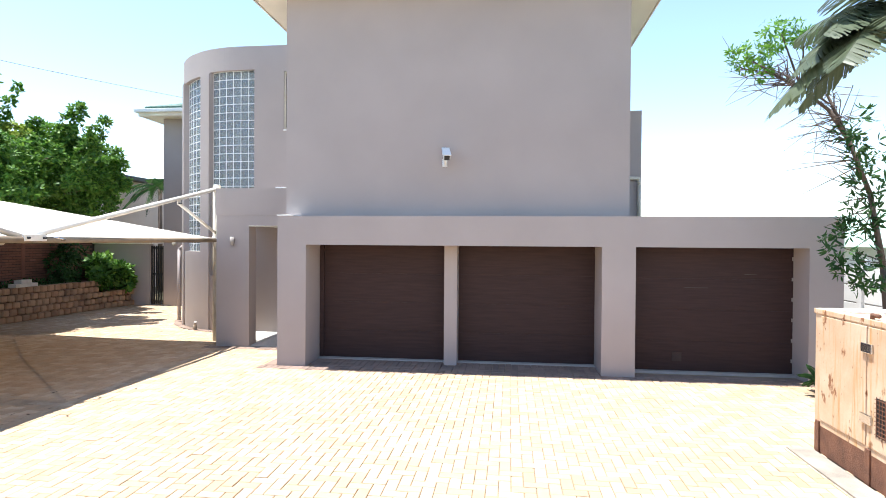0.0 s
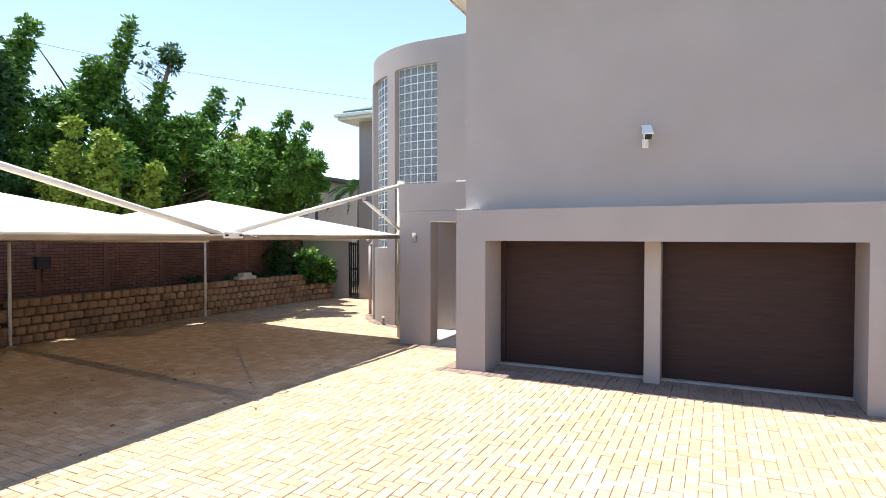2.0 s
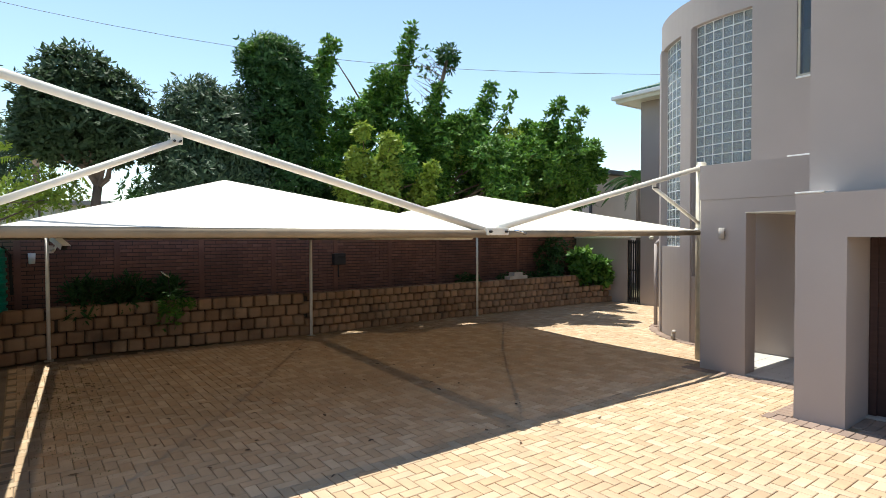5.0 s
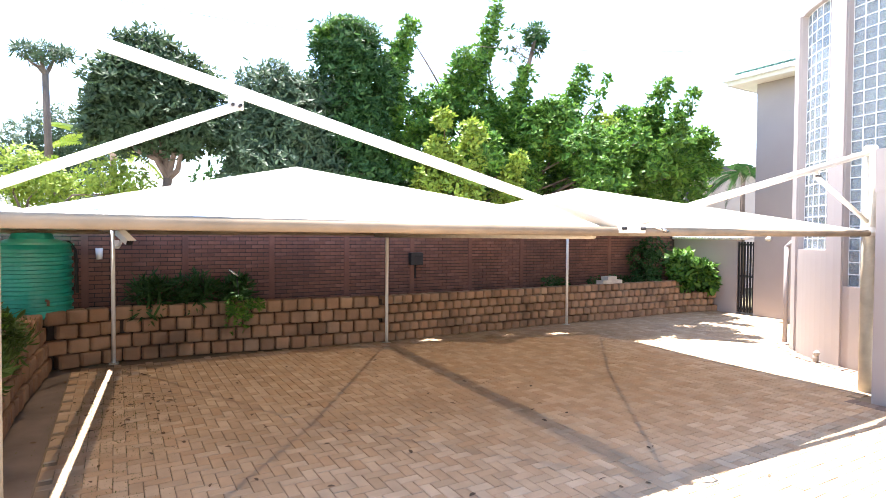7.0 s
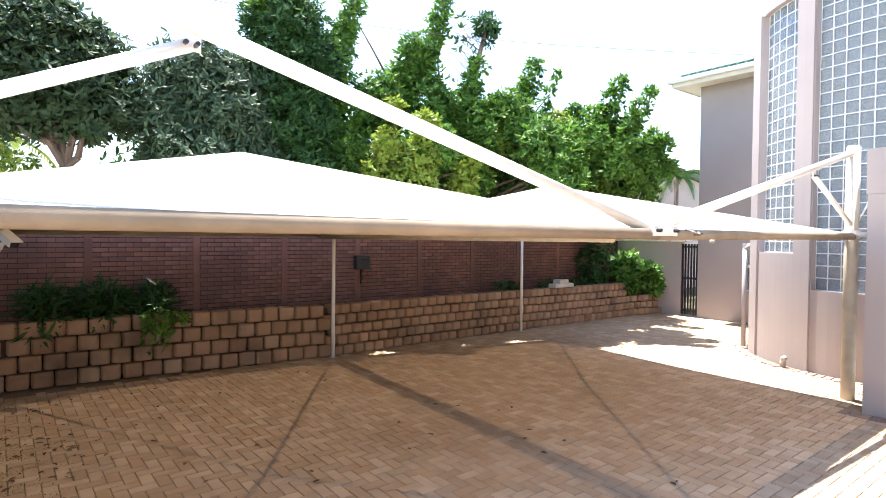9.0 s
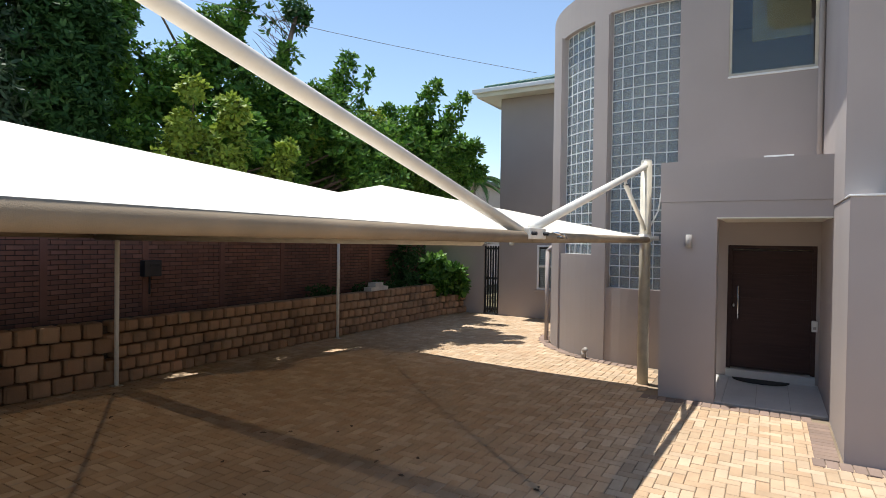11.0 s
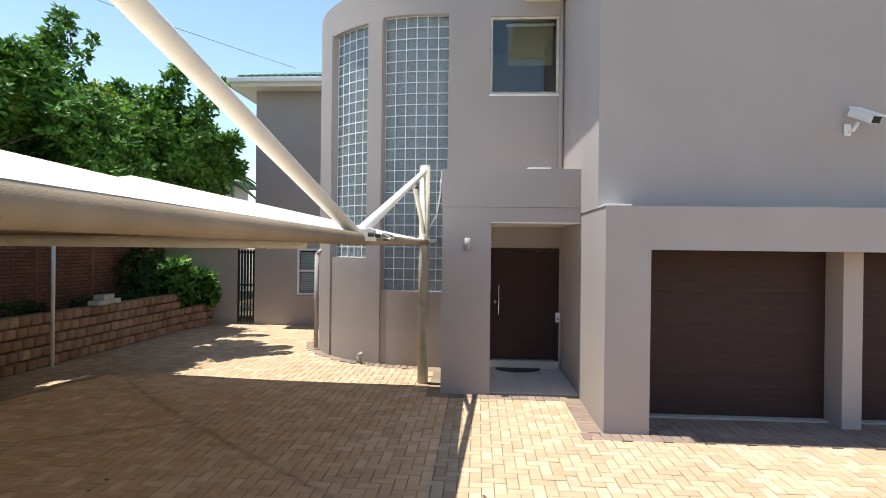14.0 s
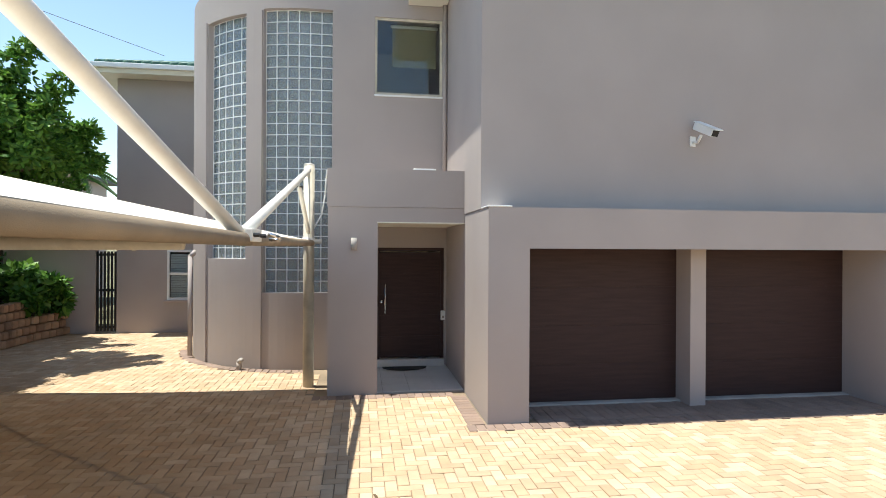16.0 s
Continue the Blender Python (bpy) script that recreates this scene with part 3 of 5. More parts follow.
def bullet_camera(at, turn, label):
    """A weatherproof camera on a short wall arm; built facing -y."""
    ob = thing("security_camera", label, "security camera", at)
    m = pose(*at, 0, 0, turn)
    def at_m(bm):
        bmesh.ops.transform(bm, matrix=m, verts=bm.verts)
        return bm
    part("wall_plate", at_m(box(B(), -0.045, 0.045, -0.02, 0.0, -0.07, 0.07, 0.006)), WHITE, ob)
    part("arm", at_m(bent(B(), [(0, -0.01, -0.02), (0, -0.10, -0.02), (0, -0.16, 0.06)], 0.022)), WHITE, ob, smooth=True)
    tilt = pose(0, -0.22, 0.13, 27, 0, 0)
    bm = B()
    box(bm, -0.06, 0.06, -0.20, 0.16, -0.05, 0.05, 0.018)
    bmesh.ops.transform(bm, matrix=tilt, verts=bm.verts)
    part("housing", at_m(bm), WHITE, ob, "white rectangular camera housing")
    bm = B()
    box(bm, -0.07, 0.07, -0.25, 0.17, 0.05, 0.066, 0.004)
    bmesh.ops.transform(bm, matrix=tilt, verts=bm.verts)
    part("sun_shield", at_m(bm), WHITE, ob)
    bm = B()
    box(bm, -0.048, 0.048, -0.215, -0.198, -0.04, 0.04, 0.004)
    bmesh.ops.transform(bm, matrix=tilt, verts=bm.verts)
    part("lens_window", at_m(bm), BLACK, ob, "dark glass front")
    return ob


bullet_camera((-0.86, UY0, 3.68), 12, "white security camera on a wall arm over the garage")

# ---- house: far wing ----
QY, QX0, QX1, QZ = 18.4, -11.50, TX - 2.1, 6.42
wx0, wx1, wz0, wz1 = -10.30, -9.05, 0.83, 2.11
wing = structure("wall_wing_front", box(B(), QX0, wx0, QY, QY + 0.25, -0.05, QZ), PLASTER, "taupe plastered wing wall with a small white window")
for a in ((wx1, QX1, -0.05, QZ), (wx0, wx1, -0.05, wz0), (wx0, wx1, wz1, QZ)):
    part("wall_section", box(B(), a[0], a[1], QY, QY + 0.25, a[2], a[3]), PLASTER, wing)
structure("wall_wing_side", box(B(), QX0, QX0 + 0.25, QY + 0.25, 26.0, -0.05, QZ), PLASTER)
structure("wall_wing_inner", box(B(), QX0 + 0.25, QX1, 19.6, 19.8, -0.05, QZ), BASIN)
hip_roof("roof_wing", QX0, QX1 + 3, QY, 26.0, QZ, 0.55, 0.35, "low green tiled hip roof with cream eaves")
w4 = thing("window_4", "white framed casement window with white slatted shutters", "window", (-10, QY, wz0), kind="structure")
t = 0.06
xm = wx0 + 0.56
zm = wz0 + 0.64
for a in ((wx0, wx1, wz0, wz0 + t), (wx0, wx1, wz1 - t, wz1), (wx0, wx0 + t, wz0 + t, wz1 - t), (wx1 - t, wx1, wz0 + t, wz1 - t), (xm, xm + t, wz0 + t, wz1 - t), (wx0 + t, xm, zm, zm + t)):
    part("window_frame", box(B(), a[0], a[1], QY - 0.02, QY + 0.05, a[2], a[3], 0.006), WHITE, w4)
for k in range(18):
    zz = wz0 + 0.09 + k * 0.062
    bm = B()
    box(bm, wx0 + t, wx1 - t, -0.004, 0.004, -0.03, 0.03)
    bmesh.ops.transform(bm, matrix=pose(0, QY + 0.09, zz, 25, 0, 0), verts=bm.verts)
    part("slat", bm, WHITE, w4)
for a in ((wx0 + t, xm), (xm + t, wx1 - t)):
    p = part("pane", box(B(), a[0], a[1], QY + 0.01, QY + 0.016, wz0 + t, wz1 - t), GLASS, w4)
    p.visible_shadow = False
part("window_sill", box(B(), wx0 - 0.06, wx1 + 0.06, QY - 0.08, QY, wz0 - 0.06, wz0 - 0.003, 0.01), PLASTER, w4)
gdp = thing("downpipe", "taupe painted downpipe at the foot of the tower", "downpipe", (-8.83, 14.9, 0))
part("pipe", bent(B(), [(-8.73, 14.87, 0.05), (-8.73, 14.87, 2.0), (-8.64, 14.92, 2.1)], 0.045), PLASTER, gdp, smooth=True)
sp = thing("drain_stub", "short grey pipe stub at the tower foot", "pipe", (-7.6, 13.6, 0))
part("stub", bent(B(), [(-7.55, 13.66, 0.0), (-7.55, 13.66, 0.14), (-7.50, 13.60, 0.18)], 0.045), CONCRETE, sp, smooth=True)

wing_lamp = thing("wall_lamp", "small cream bulkhead lamp on the wing wall", "wall lamp", (-11.09, QY, 2.15))
part("case", tube(B(), (-11.09, QY + 0.002, 2.15), (-11.09, QY - 0.10, 2.13), 0.06, 0.05, seg=16), CREAM, wing_lamp, smooth=True)
part("collar", tube(B(), (-11.09, QY + 0.002, 2.15), (-11.09, QY - 0.02, 2.15), 0.075, seg=16), POST, wing_lamp, smooth=True)

# side gate and its wall
structure("wall_gate", box(B(), -14.2, -12.02, QY + 0.05, QY + 0.25, -0.05, 2.12), PLASTER, "taupe plastered garden wall beside the gate")
gate = thing("side_gate", "closed dark slatted side gate", "gate", (-11.76, QY + 0.1, 0), kind="structure")
for zz in (0.12, 1.05, 1.95):
    part("rail", box(B(), -12.01, -11.51, QY + 0.10, QY + 0.14, zz, zz + 0.06), DARKMETAL, gate)
for i in range(6):
    x = -12.005 + i * 0.084
    part("slat", box(B(), x, x + 0.05, QY + 0.07, QY + 0.10, 0.05, 2.06, 0.003), DARKMETAL, gate)
shed = thing("lean_to_roof", "low white corrugated sheet roof behind the garden wall", "roof", (-12.6, 20, 2.2), kind="structure")
bm = B()
for i in range(24):
    x = -14.1 + i * 0.1
    tube(bm, (x, 18.35, 2.17), (x, 21.0, 2.32), 0.055, seg=8)
part("sheet", bm, WHITE, shed, smooth=True)

# ---- shade sails ----
SX, SZ = -6.18, 2.27
def sail_point(a, b, top, mid, s, u, bow):
    """A point of one triangle of cloth, s of the way up from the edge and u along it, with its sag."""
    e = a.lerp(b, u)
    if bow:
        e = e + (mid - e).normalized() * bow * math.sin(math.pi * u)
    p = e.lerp(top, s)
    p.z -= 0.10 * math.sin(math.pi * s) * max(0.0, math.sin(math.pi * u)) ** 0.7 * (1 - 0.4 * s)
    return p


def shade_sail(corners, peak, label, bow=0.0):
    """A pyramid of tensioned cloth over hip rafters; corners run round the edge."""
    ob = thing("shade_sail", label, "shade sail", (*corners[0][:2], 0), "shade sails")
    c = [Vector(p) for p in corners]
    top = Vector(peak)
    n, m = 14, 16
    bm = B()
    for k in range(4):
        a, b = c[k], c[(k + 1) % 4]
        mid = (c[0] + c[1] + c[2] + c[3]) / 4
        grid = []
        for i in range(n + 1):
            s = i / n
            row = []
            for j in range(m + 1):
                row.append(bm.verts.new(sail_point(a, b, top, mid, s, j / m, bow if k == 1 else 0.0)))
            grid.append(row)
        for r0, r1 in zip(grid, grid[1:]):
            for j in range(m):
                bm.faces.new((r0[j], r0[j + 1], r1[j + 1], r1[j]))
    bmesh.ops.remove_doubles(bm, verts=bm.verts, dist=0.002)
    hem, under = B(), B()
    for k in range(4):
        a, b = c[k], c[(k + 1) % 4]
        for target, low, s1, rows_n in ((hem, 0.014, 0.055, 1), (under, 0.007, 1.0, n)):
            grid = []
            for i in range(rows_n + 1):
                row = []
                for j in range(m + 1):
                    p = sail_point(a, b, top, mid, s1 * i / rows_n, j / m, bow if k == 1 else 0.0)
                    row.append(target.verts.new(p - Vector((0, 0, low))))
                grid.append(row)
            for r0, r1 in zip(grid, grid[1:]):
                for j in range(m):
                    target.faces.new((r0[j], r0[j + 1], r1[j + 1], r1[j]))
    part("cloth", bm, SAIL, ob, "white knitted shade cloth", True)
    # added second sheet under the cloth, dark to imitate its shaded side
    part("underside", under, SAIL_SHADED, ob, "added dark sheet below the knitted cloth, shade put into its colour", True)
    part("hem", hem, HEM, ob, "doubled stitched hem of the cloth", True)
    for k in range(4):
        part("hip_rafter", tube(B(), c[k] - Vector((0, 0, 0.03)), top - Vector((0, 0, 0.05)), 0.026), POST, ob, smooth=True)
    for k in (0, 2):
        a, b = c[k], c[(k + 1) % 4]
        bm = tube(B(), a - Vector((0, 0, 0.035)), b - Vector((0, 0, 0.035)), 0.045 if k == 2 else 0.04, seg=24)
        part("edge_pipe", bm, SLEEVE_SHADED, ob, "edge pipe sleeved in shade cloth, browned for its shaded side", True)
    return ob


C0, C1, C2 = (-13.6, 3.03, 2.24), (-13.25, 7.75, 2.24), (-12.15, 12.55, 2.26)
F1, F2 = (SX, 7.28, SZ), (SX + 0.02, 12.10, SZ + 0.02)
shade_sail([C0, C1, F1, (SX, 2.45, SZ + 0.02)], (-9.45, 5.0, 3.04), "white pyramid shade sail over the parking bay")
shade_sail([C1, C2, F2, F1], (-9.66, 10.0, 3.03), "white pyramid shade sail beside the stair tower", 0.12)
shade_sail([(-13.4, -2.4, 2.24), (-13.7, 2.97, 2.24), (SX, 2.39, SZ + 0.02), (SX, -2.9, SZ)], (-9.5, 0.0, 3.04), "white pyramid shade sail over the planted bed")
beam = thing("sail_beam", "cream steel cross beam between two shade sails", "beam", (-9.5, 7.5, 2.2))
part("beam", tube(B(), (C1[0], C1[1], 2.18), (F1[0] - 0.42, F1[1], 2.205), 0.045, seg=14), POST, beam, smooth=True)


def cantilever(px, py, reach, label, hi=3.48, at=0.30, low=2.42):
    """A post with a sloping arm to the sails' shared corner and a short brace."""
    ob = thing("sail_mast", label, "mast", (px, py, 0), "shade sail masts")
    part("post", tube(B(), (px, py, -0.02), (px, py, hi), 0.085, seg=20), POST, ob, smooth=True)
    part("cap", tube(B(), (px, py, hi), (px, py, hi + 0.02), 0.088, 0.07, seg=20), STEEL_W, ob, smooth=True)
    a, b = Vector((px, py, hi - 0.07)), Vector(reach)
    part("arm", tube(B(), a, b, 0.042, seg=16), STEEL_W, ob, "cream enamelled steel arm", True)
    k = a.lerp(b, at)
    br = part("brace", tube(B(), (px, py + 0.06 * (1 if b.y > py else -1), low), k - Vector((0, 0, 0.10)), 0.032, seg=14), STEEL_W, ob, "cream steel brace pipe", True)
    part("lug", box(B(), k.x - 0.008, k.x + 0.008, k.y - 0.05, k.y + 0.05, k.z - 0.125, k.z - 0.03, 0.004), STEEL_W, br)
    for s in (-0.025, 0.025):
        part("bolt", tube(B(), (k.x - 0.025, k.y + s, k.z - 0.10), (k.x + 0.05, k.y + s, k.z - 0.10), 0.011, seg=8), DARKMETAL, br)
    part("collar", tube(B(), (px, py, 2.22), (px, py, 2.34), 0.10, seg=20), STEEL_W, ob, smooth=True)
    part("tie", tube(B(), (px - 0.12, py - 0.02, 2.28), (px + 0.20, py - 0.02, 2.28), 0.035, seg=12), STEEL_W, ob, smooth=True)
    return ob


TIP = (-6.20, 7.29, 2.31)
cantilever(-6.22, 12.28, (TIP[0], TIP[1] + 0.10, TIP[2]), "cream steel mast with sloping arm beside the porch")
cantilever(-6.50, 2.36, (TIP[0] - 0.02, TIP[1] - 0.10, TIP[2] - 0.03), "cream steel mast with sloping arm beside the parking bay", 3.58, 0.285, 2.46)
brk = thing("sail_bracket", "cream steel bracket joining the sail corners", "bracket", TIP)
part("plate", box(B(), -6.17, -6.12, 7.14, 7.50, 2.22, 2.31, 0.01), STEEL_W, brk)
for yy in (7.18, 7.44):
    part("bolt", tube(B(), (-6.12, yy, 2.265), (-6.08, yy, 2.265), 0.015, seg=8), DARKMETAL, brk)
part("shackle", bent(B(), [(-6.08, 7.55, 2.28), (-6.02, 7.62, 2.26), (-6.02, 7.70, 2.24), (-6.10, 7.74, 2.24)], 0.014), CHROME, brk, smooth=True)
cab = thing("cable", "thin white cable looping from the mast to the porch", "cable", (-6.2, 12.3, 2.4))
part("wire", bent(B(), [(-6.17, 12.36, 2.45), (-6.02, 12.2, 2.7), (-5.96, 12.1, 3.0), (-5.94, 12.0, 3.25), (-5.92, 11.9, 3.35)], 0.012, 8), WHITE, cab, smooth=True)
for (x, y), z in (((-13.28, 2.99), 2.24), ((-12.77, 7.78), 2.22), ((-12.76, 12.64), 2.24)):
    po = thing("sail_post", "thin cream steel post standing before the block wall", "post", (x, y, 0), "shade sail posts")
    part("post", tube(B(), (x, y, -0.02), (x, y, z), 0.032, seg=14), STEEL_W, po, smooth=True)
    part("base_plate", box(B(), x - 0.07, x + 0.07, y - 0.07, y + 0.07, -0.012, 0.008, 0.002), POST, po)
bullet_camera((-13.22, 3.04, 2.00), 118, "white security camera on the shade sail post")

# ---- far left: block retaining walls, beds and brick boundary wall ----
def block_mesh(w, h, d):
    bm = B()
    box(bm, -w / 2 + 0.006, w / 2 - 0.006, -d / 2, d / 2, -h / 2 + 0.006, h / 2 - 0.006, 0.04)
    for v in bm.verts:
        if v.co.y < 0:
            v.co.y -= 0.055 * (1 - (2 * v.co.x / w) ** 2)
    return mesh_of("block", bm, BLOCK)


def block_wall(line, courses, w, h, name, label):
    """Dry-laid earth blocks along a line on plan; the face is to the left of the way walked."""
    ob = tagged(thing(name, label, "retaining wall", (*line[0], 0)), kind="structure")
    me = block_mesh(w, h, 0.24)
    core = B()
    for (xa, ya), (xb, yb), k in zip(line, line[1:], courses):
        d = Vector((xb - xa, yb - ya, 0))
        ang = math.degrees(math.atan2(d.y, d.x))
        n = max(1, round(d.length / w))
        inn = Vector((d.y, -d.x, 0)).normalized()
        for r in range(k):
            back = 0.03 * r
            for i in range(n):
                s = (i + 0.5 + (0.25 if r % 2 else -0.25)) / n
                p = Vector((xa, ya, 0)) + d * s + inn * (0.12 + back + random.uniform(-0.012, 0.012))
                o = new("block", me)
                o.parent = ob
                o.matrix_parent_inverse = ob.matrix_world.inverted()
                o.matrix_basis = pose(p.x, p.y, (r + 0.5) * h + random.uniform(-0.004, 0.004), 0, random.uniform(-1.2, 1.2), ang + 180 + random.uniform(-3, 3)) @ Matrix.Diagonal((d.length / n / w, 1, 1, 1))
        m = pose(*(Vector((xa, ya, 0)) + d * 0.5 + inn * 0.32), 0, 0, ang)
        bmesh.ops.create_cube(core, size=1, matrix=m @ Matrix.LocRotScale((0, 0, k * h / 2 - 0.05), None, (d.length, 0.24, k * h - 0.06)))
    part("backfill", core, SOIL, ob, "dark soil between the blocks")
    return ob


block_wall([(-12.60, 18.38), (-12.82, 17.2)], [3], 0.24, 0.19, "retaining_wall", "low earth-coloured concrete block retaining wall before the green bush")
block_wall([(-12.82, 17.2), (-12.85, 14.6), (-12.92, 12.2), (-12.92, 9.8), (-12.86, 7.75)], [5, 5, 5, 5], 0.24, 0.186, "retaining_wall", "earth-coloured concrete block retaining wall below the brick wall")
block_wall([(-12.86, 7.75), (-13.02, 6.4), (-13.20, 5.0), (-13.36, 3.05)], [4, 4, 4], 0.30, 0.235, "retaining_wall", "earth-coloured concrete block retaining wall in the corner")
block_wall([(-13.36, 3.05), (-13.05, 2.15)], [4], 0.30, 0.235, "retaining_wall", "short return of the block retaining wall")
structure("trim_bed_edge", box(B(), -13.1, -6.5, 1.7, 2.40, -0.08, -0.004), SCREED, "brown screed strip beside the planted bed", "edging")
block_wall([(-13.05, 2.12), (-11.0, 2.0), (-8.6, 1.95), (-6.6, 1.9)], [4, 3, 3], 0.30, 0.235, "retaining_wall", "block retaining wall of the planted side bed")
bm = B()
box(bm, -14.5, -13.5, 2.4, 7.6, -0.05, 0.82)
box(bm, -14.5, -13.16, 7.6, 17.2, -0.05, 0.80)
box(bm, -14.5, -13.05, 17.2, 18.5, -0.05, 0.48)
box(bm, -14.5, -13.35, -4.0, 2.4, -0.05, 0.82)
box(bm, -13.35, -6.6, -4.0, 1.62, -0.05, 0.60)
structure("soil_bed", bm, SOIL, "dark soil of the raised planting beds", "soil")

BX, BTOP = -14.12, 2.28
wall_b = structure("wall_boundary", box(B(), BX - 0.16, BX - 0.008, -4.0, 18.5, -0.05, BTOP - 0.03), MORTAR, "red-brown face brick boundary wall with piers")
part("coping", box(B(), BX - 0.19, BX + 0.03, -4.0, 18.5, BTOP - 0.03, BTOP + 0.02, 0.008), BRICK, wall_b, "brick coping")
piers = [-2.3 + 1.62 * i for i in range(13)]
for y in piers:
    part("pier", box(B(), BX - 0.008, BX + 0.026, y - 0.055, y + 0.055, 0.3, BTOP - 0.032, 0.006), BRICK, wall_b, "narrow brick pier")
BL, BH = 0.235, 0.078
bm1 = B()
box(bm1, -0.012, 0.012, -BL / 2 + 0.006, BL / 2 - 0.006, -BH / 2 + 0.008, BH / 2 - 0.008, 0.003)
brick_me = mesh_of("brick", bm1, BRICK)
vs, fs = [], []
cube_f = ((0, 1, 2, 3), (0, 4, 5, 1), (1, 5, 6, 2), (2, 6, 7, 3), (3, 7, 4, 0))
count = 0
for r in range(19):
    z = 0.80 + BH * (r + 0.5)
    if z > BTOP - 0.05:
        break
    for i in range(96):
        y = -4.0 + BL * (i + (0.5 if r % 2 else 0.0)) + 0.12
        if y > 18.3:
            continue
        dx = random.uniform(-0.003, 0.003)
        if 4.2 < y < 8.4 and count < 290:
            o = new("brick", brick_me)
            o.parent = wall_b
            o.matrix_parent_inverse = wall_b.matrix_world.inverted()
            o.matrix_basis = pose(BX + dx, y, z)
            count += 1
        else:
            x, a, b, c, d = BX + 0.012 + dx, y - BL / 2 + 0.006, y + BL / 2 - 0.006, z - BH / 2 + 0.008, z + BH / 2 - 0.008
            k = len(vs)
            vs += [(x, a, c), (x, b, c), (x, b, d), (x, a, d), (x - 0.022, a, c), (x - 0.022, b, c), (x - 0.022, b, d), (x - 0.022, a, d)]
            fs += [tuple(k + q for q in f) for f in cube_f]
me = bpy.data.meshes.new("bricks")
me.from_pydata(vs, [], fs)
me.materials.append(BRICK)
o = new("bricks", me)
o.parent = wall_b
tagged(o, "red-brown face bricks", kind="stuff")

# ---- plants ----
def leaf_mesh(name, leaves, material):
    """leaves: rows of base, way, side, length, width as unit vectors and metres; each leaf is a folded blade of four triangles."""
    base, way, side, ln, wd = leaves
    n = len(base)
    nor = np.cross(way, side)
    L, W = ln[:, None], wd[:, None]
    v = np.empty((n, 6, 3))
    v[:, 0] = base
    v[:, 1] = base + way * L * 0.30 + side * W * 0.46 + nor * W * 0.10
    v[:, 2] = base + way * L * 0.30 - side * W * 0.46 + nor * W * 0.10
    v[:, 3] = base + way * L * 0.70 + side * W * 0.44 + nor * W * 0.02
    v[:, 4] = base + way * L * 0.70 - side * W * 0.44 + nor * W * 0.02
    v[:, 5] = base + way * L - nor * L * 0.10
    idx = np.arange(n)[:, None] * 6
    f = np.concatenate([idx + np.array([q]) for q in ((0, 1, 2), (1, 3, 4), (1, 4, 2), (3, 5, 4))])
    me = bpy.data.meshes.new(name)
    me.from_pydata(v.reshape(-1, 3).tolist(), [], f.tolist())
    me.materials.append(material)
    return me


def rosettes(centres, axes, per, ln, wd, droop, rng):
    """per leaves radiating round each centre."""
    n = len(centres)
    c = np.repeat(centres, per, 0)
    a = np.repeat(axes, per, 0)
    rnd = rng.normal(size=(n * per, 3))
    u = rnd - (rnd * a).sum(1)[:, None] * a
    u /= np.linalg.norm(u, axis=1)[:, None] + 1e-9
    way = u + a * rng.uniform(-droop, 0.9, (n * per, 1))
    way /= np.linalg.norm(way, axis=1)[:, None]
    side = np.cross(way, a + 0.3 * rng.normal(size=a.shape))
    side /= np.linalg.norm(side, axis=1)[:, None] + 1e-9
    l = ln * rng.uniform(0.6, 1.25, n * per)
    return c + u * 0.02, way, side, l, l * wd


def shell(lobes, density, rng, up=0.6, depth=0.35):
    """Points in the outer layer of overlapping balls, with outward and upward axes."""
    cs, ax = [], []
    for x, y, z, r, squash in lobes:
        n = int(density * r * r * 12)
        d = rng.normal(size=(n, 3))
        d /= np.linalg.norm(d, axis=1)[:, None]
        k = 1 - depth * rng.uniform(0, 1, (n, 1)) ** 1.5 + 0.12 * rng.normal(size=(n, 1))
        p = d * k * r
        p[:, 2] *= squash
        cs.append(p + np.array([x, y, z]))
        a = d + np.array([0, 0, up])
        ax.append(a / np.linalg.norm(a, axis=1)[:, None])
    return np.concatenate(cs), np.concatenate(ax)


def limbs(bm, base, targets, r, rng):
    base = Vector(base)
    for tx in targets:
        tx = Vector(tx)
        pts = [base.lerp(tx, s) + Vector(rng.normal(size=3)) * 0.06 * (s > 0) + Vector((0, 0, 0.25 * s * (1 - s))) for s in (0, 0.3, 0.6, 0.85, 1)]
        for i in range(4):
            tube(bm, pts[i], pts[i + 1], r * (1 - 0.22 * i), r * (1 - 0.22 * (i + 1)), seg=7)
    return bm


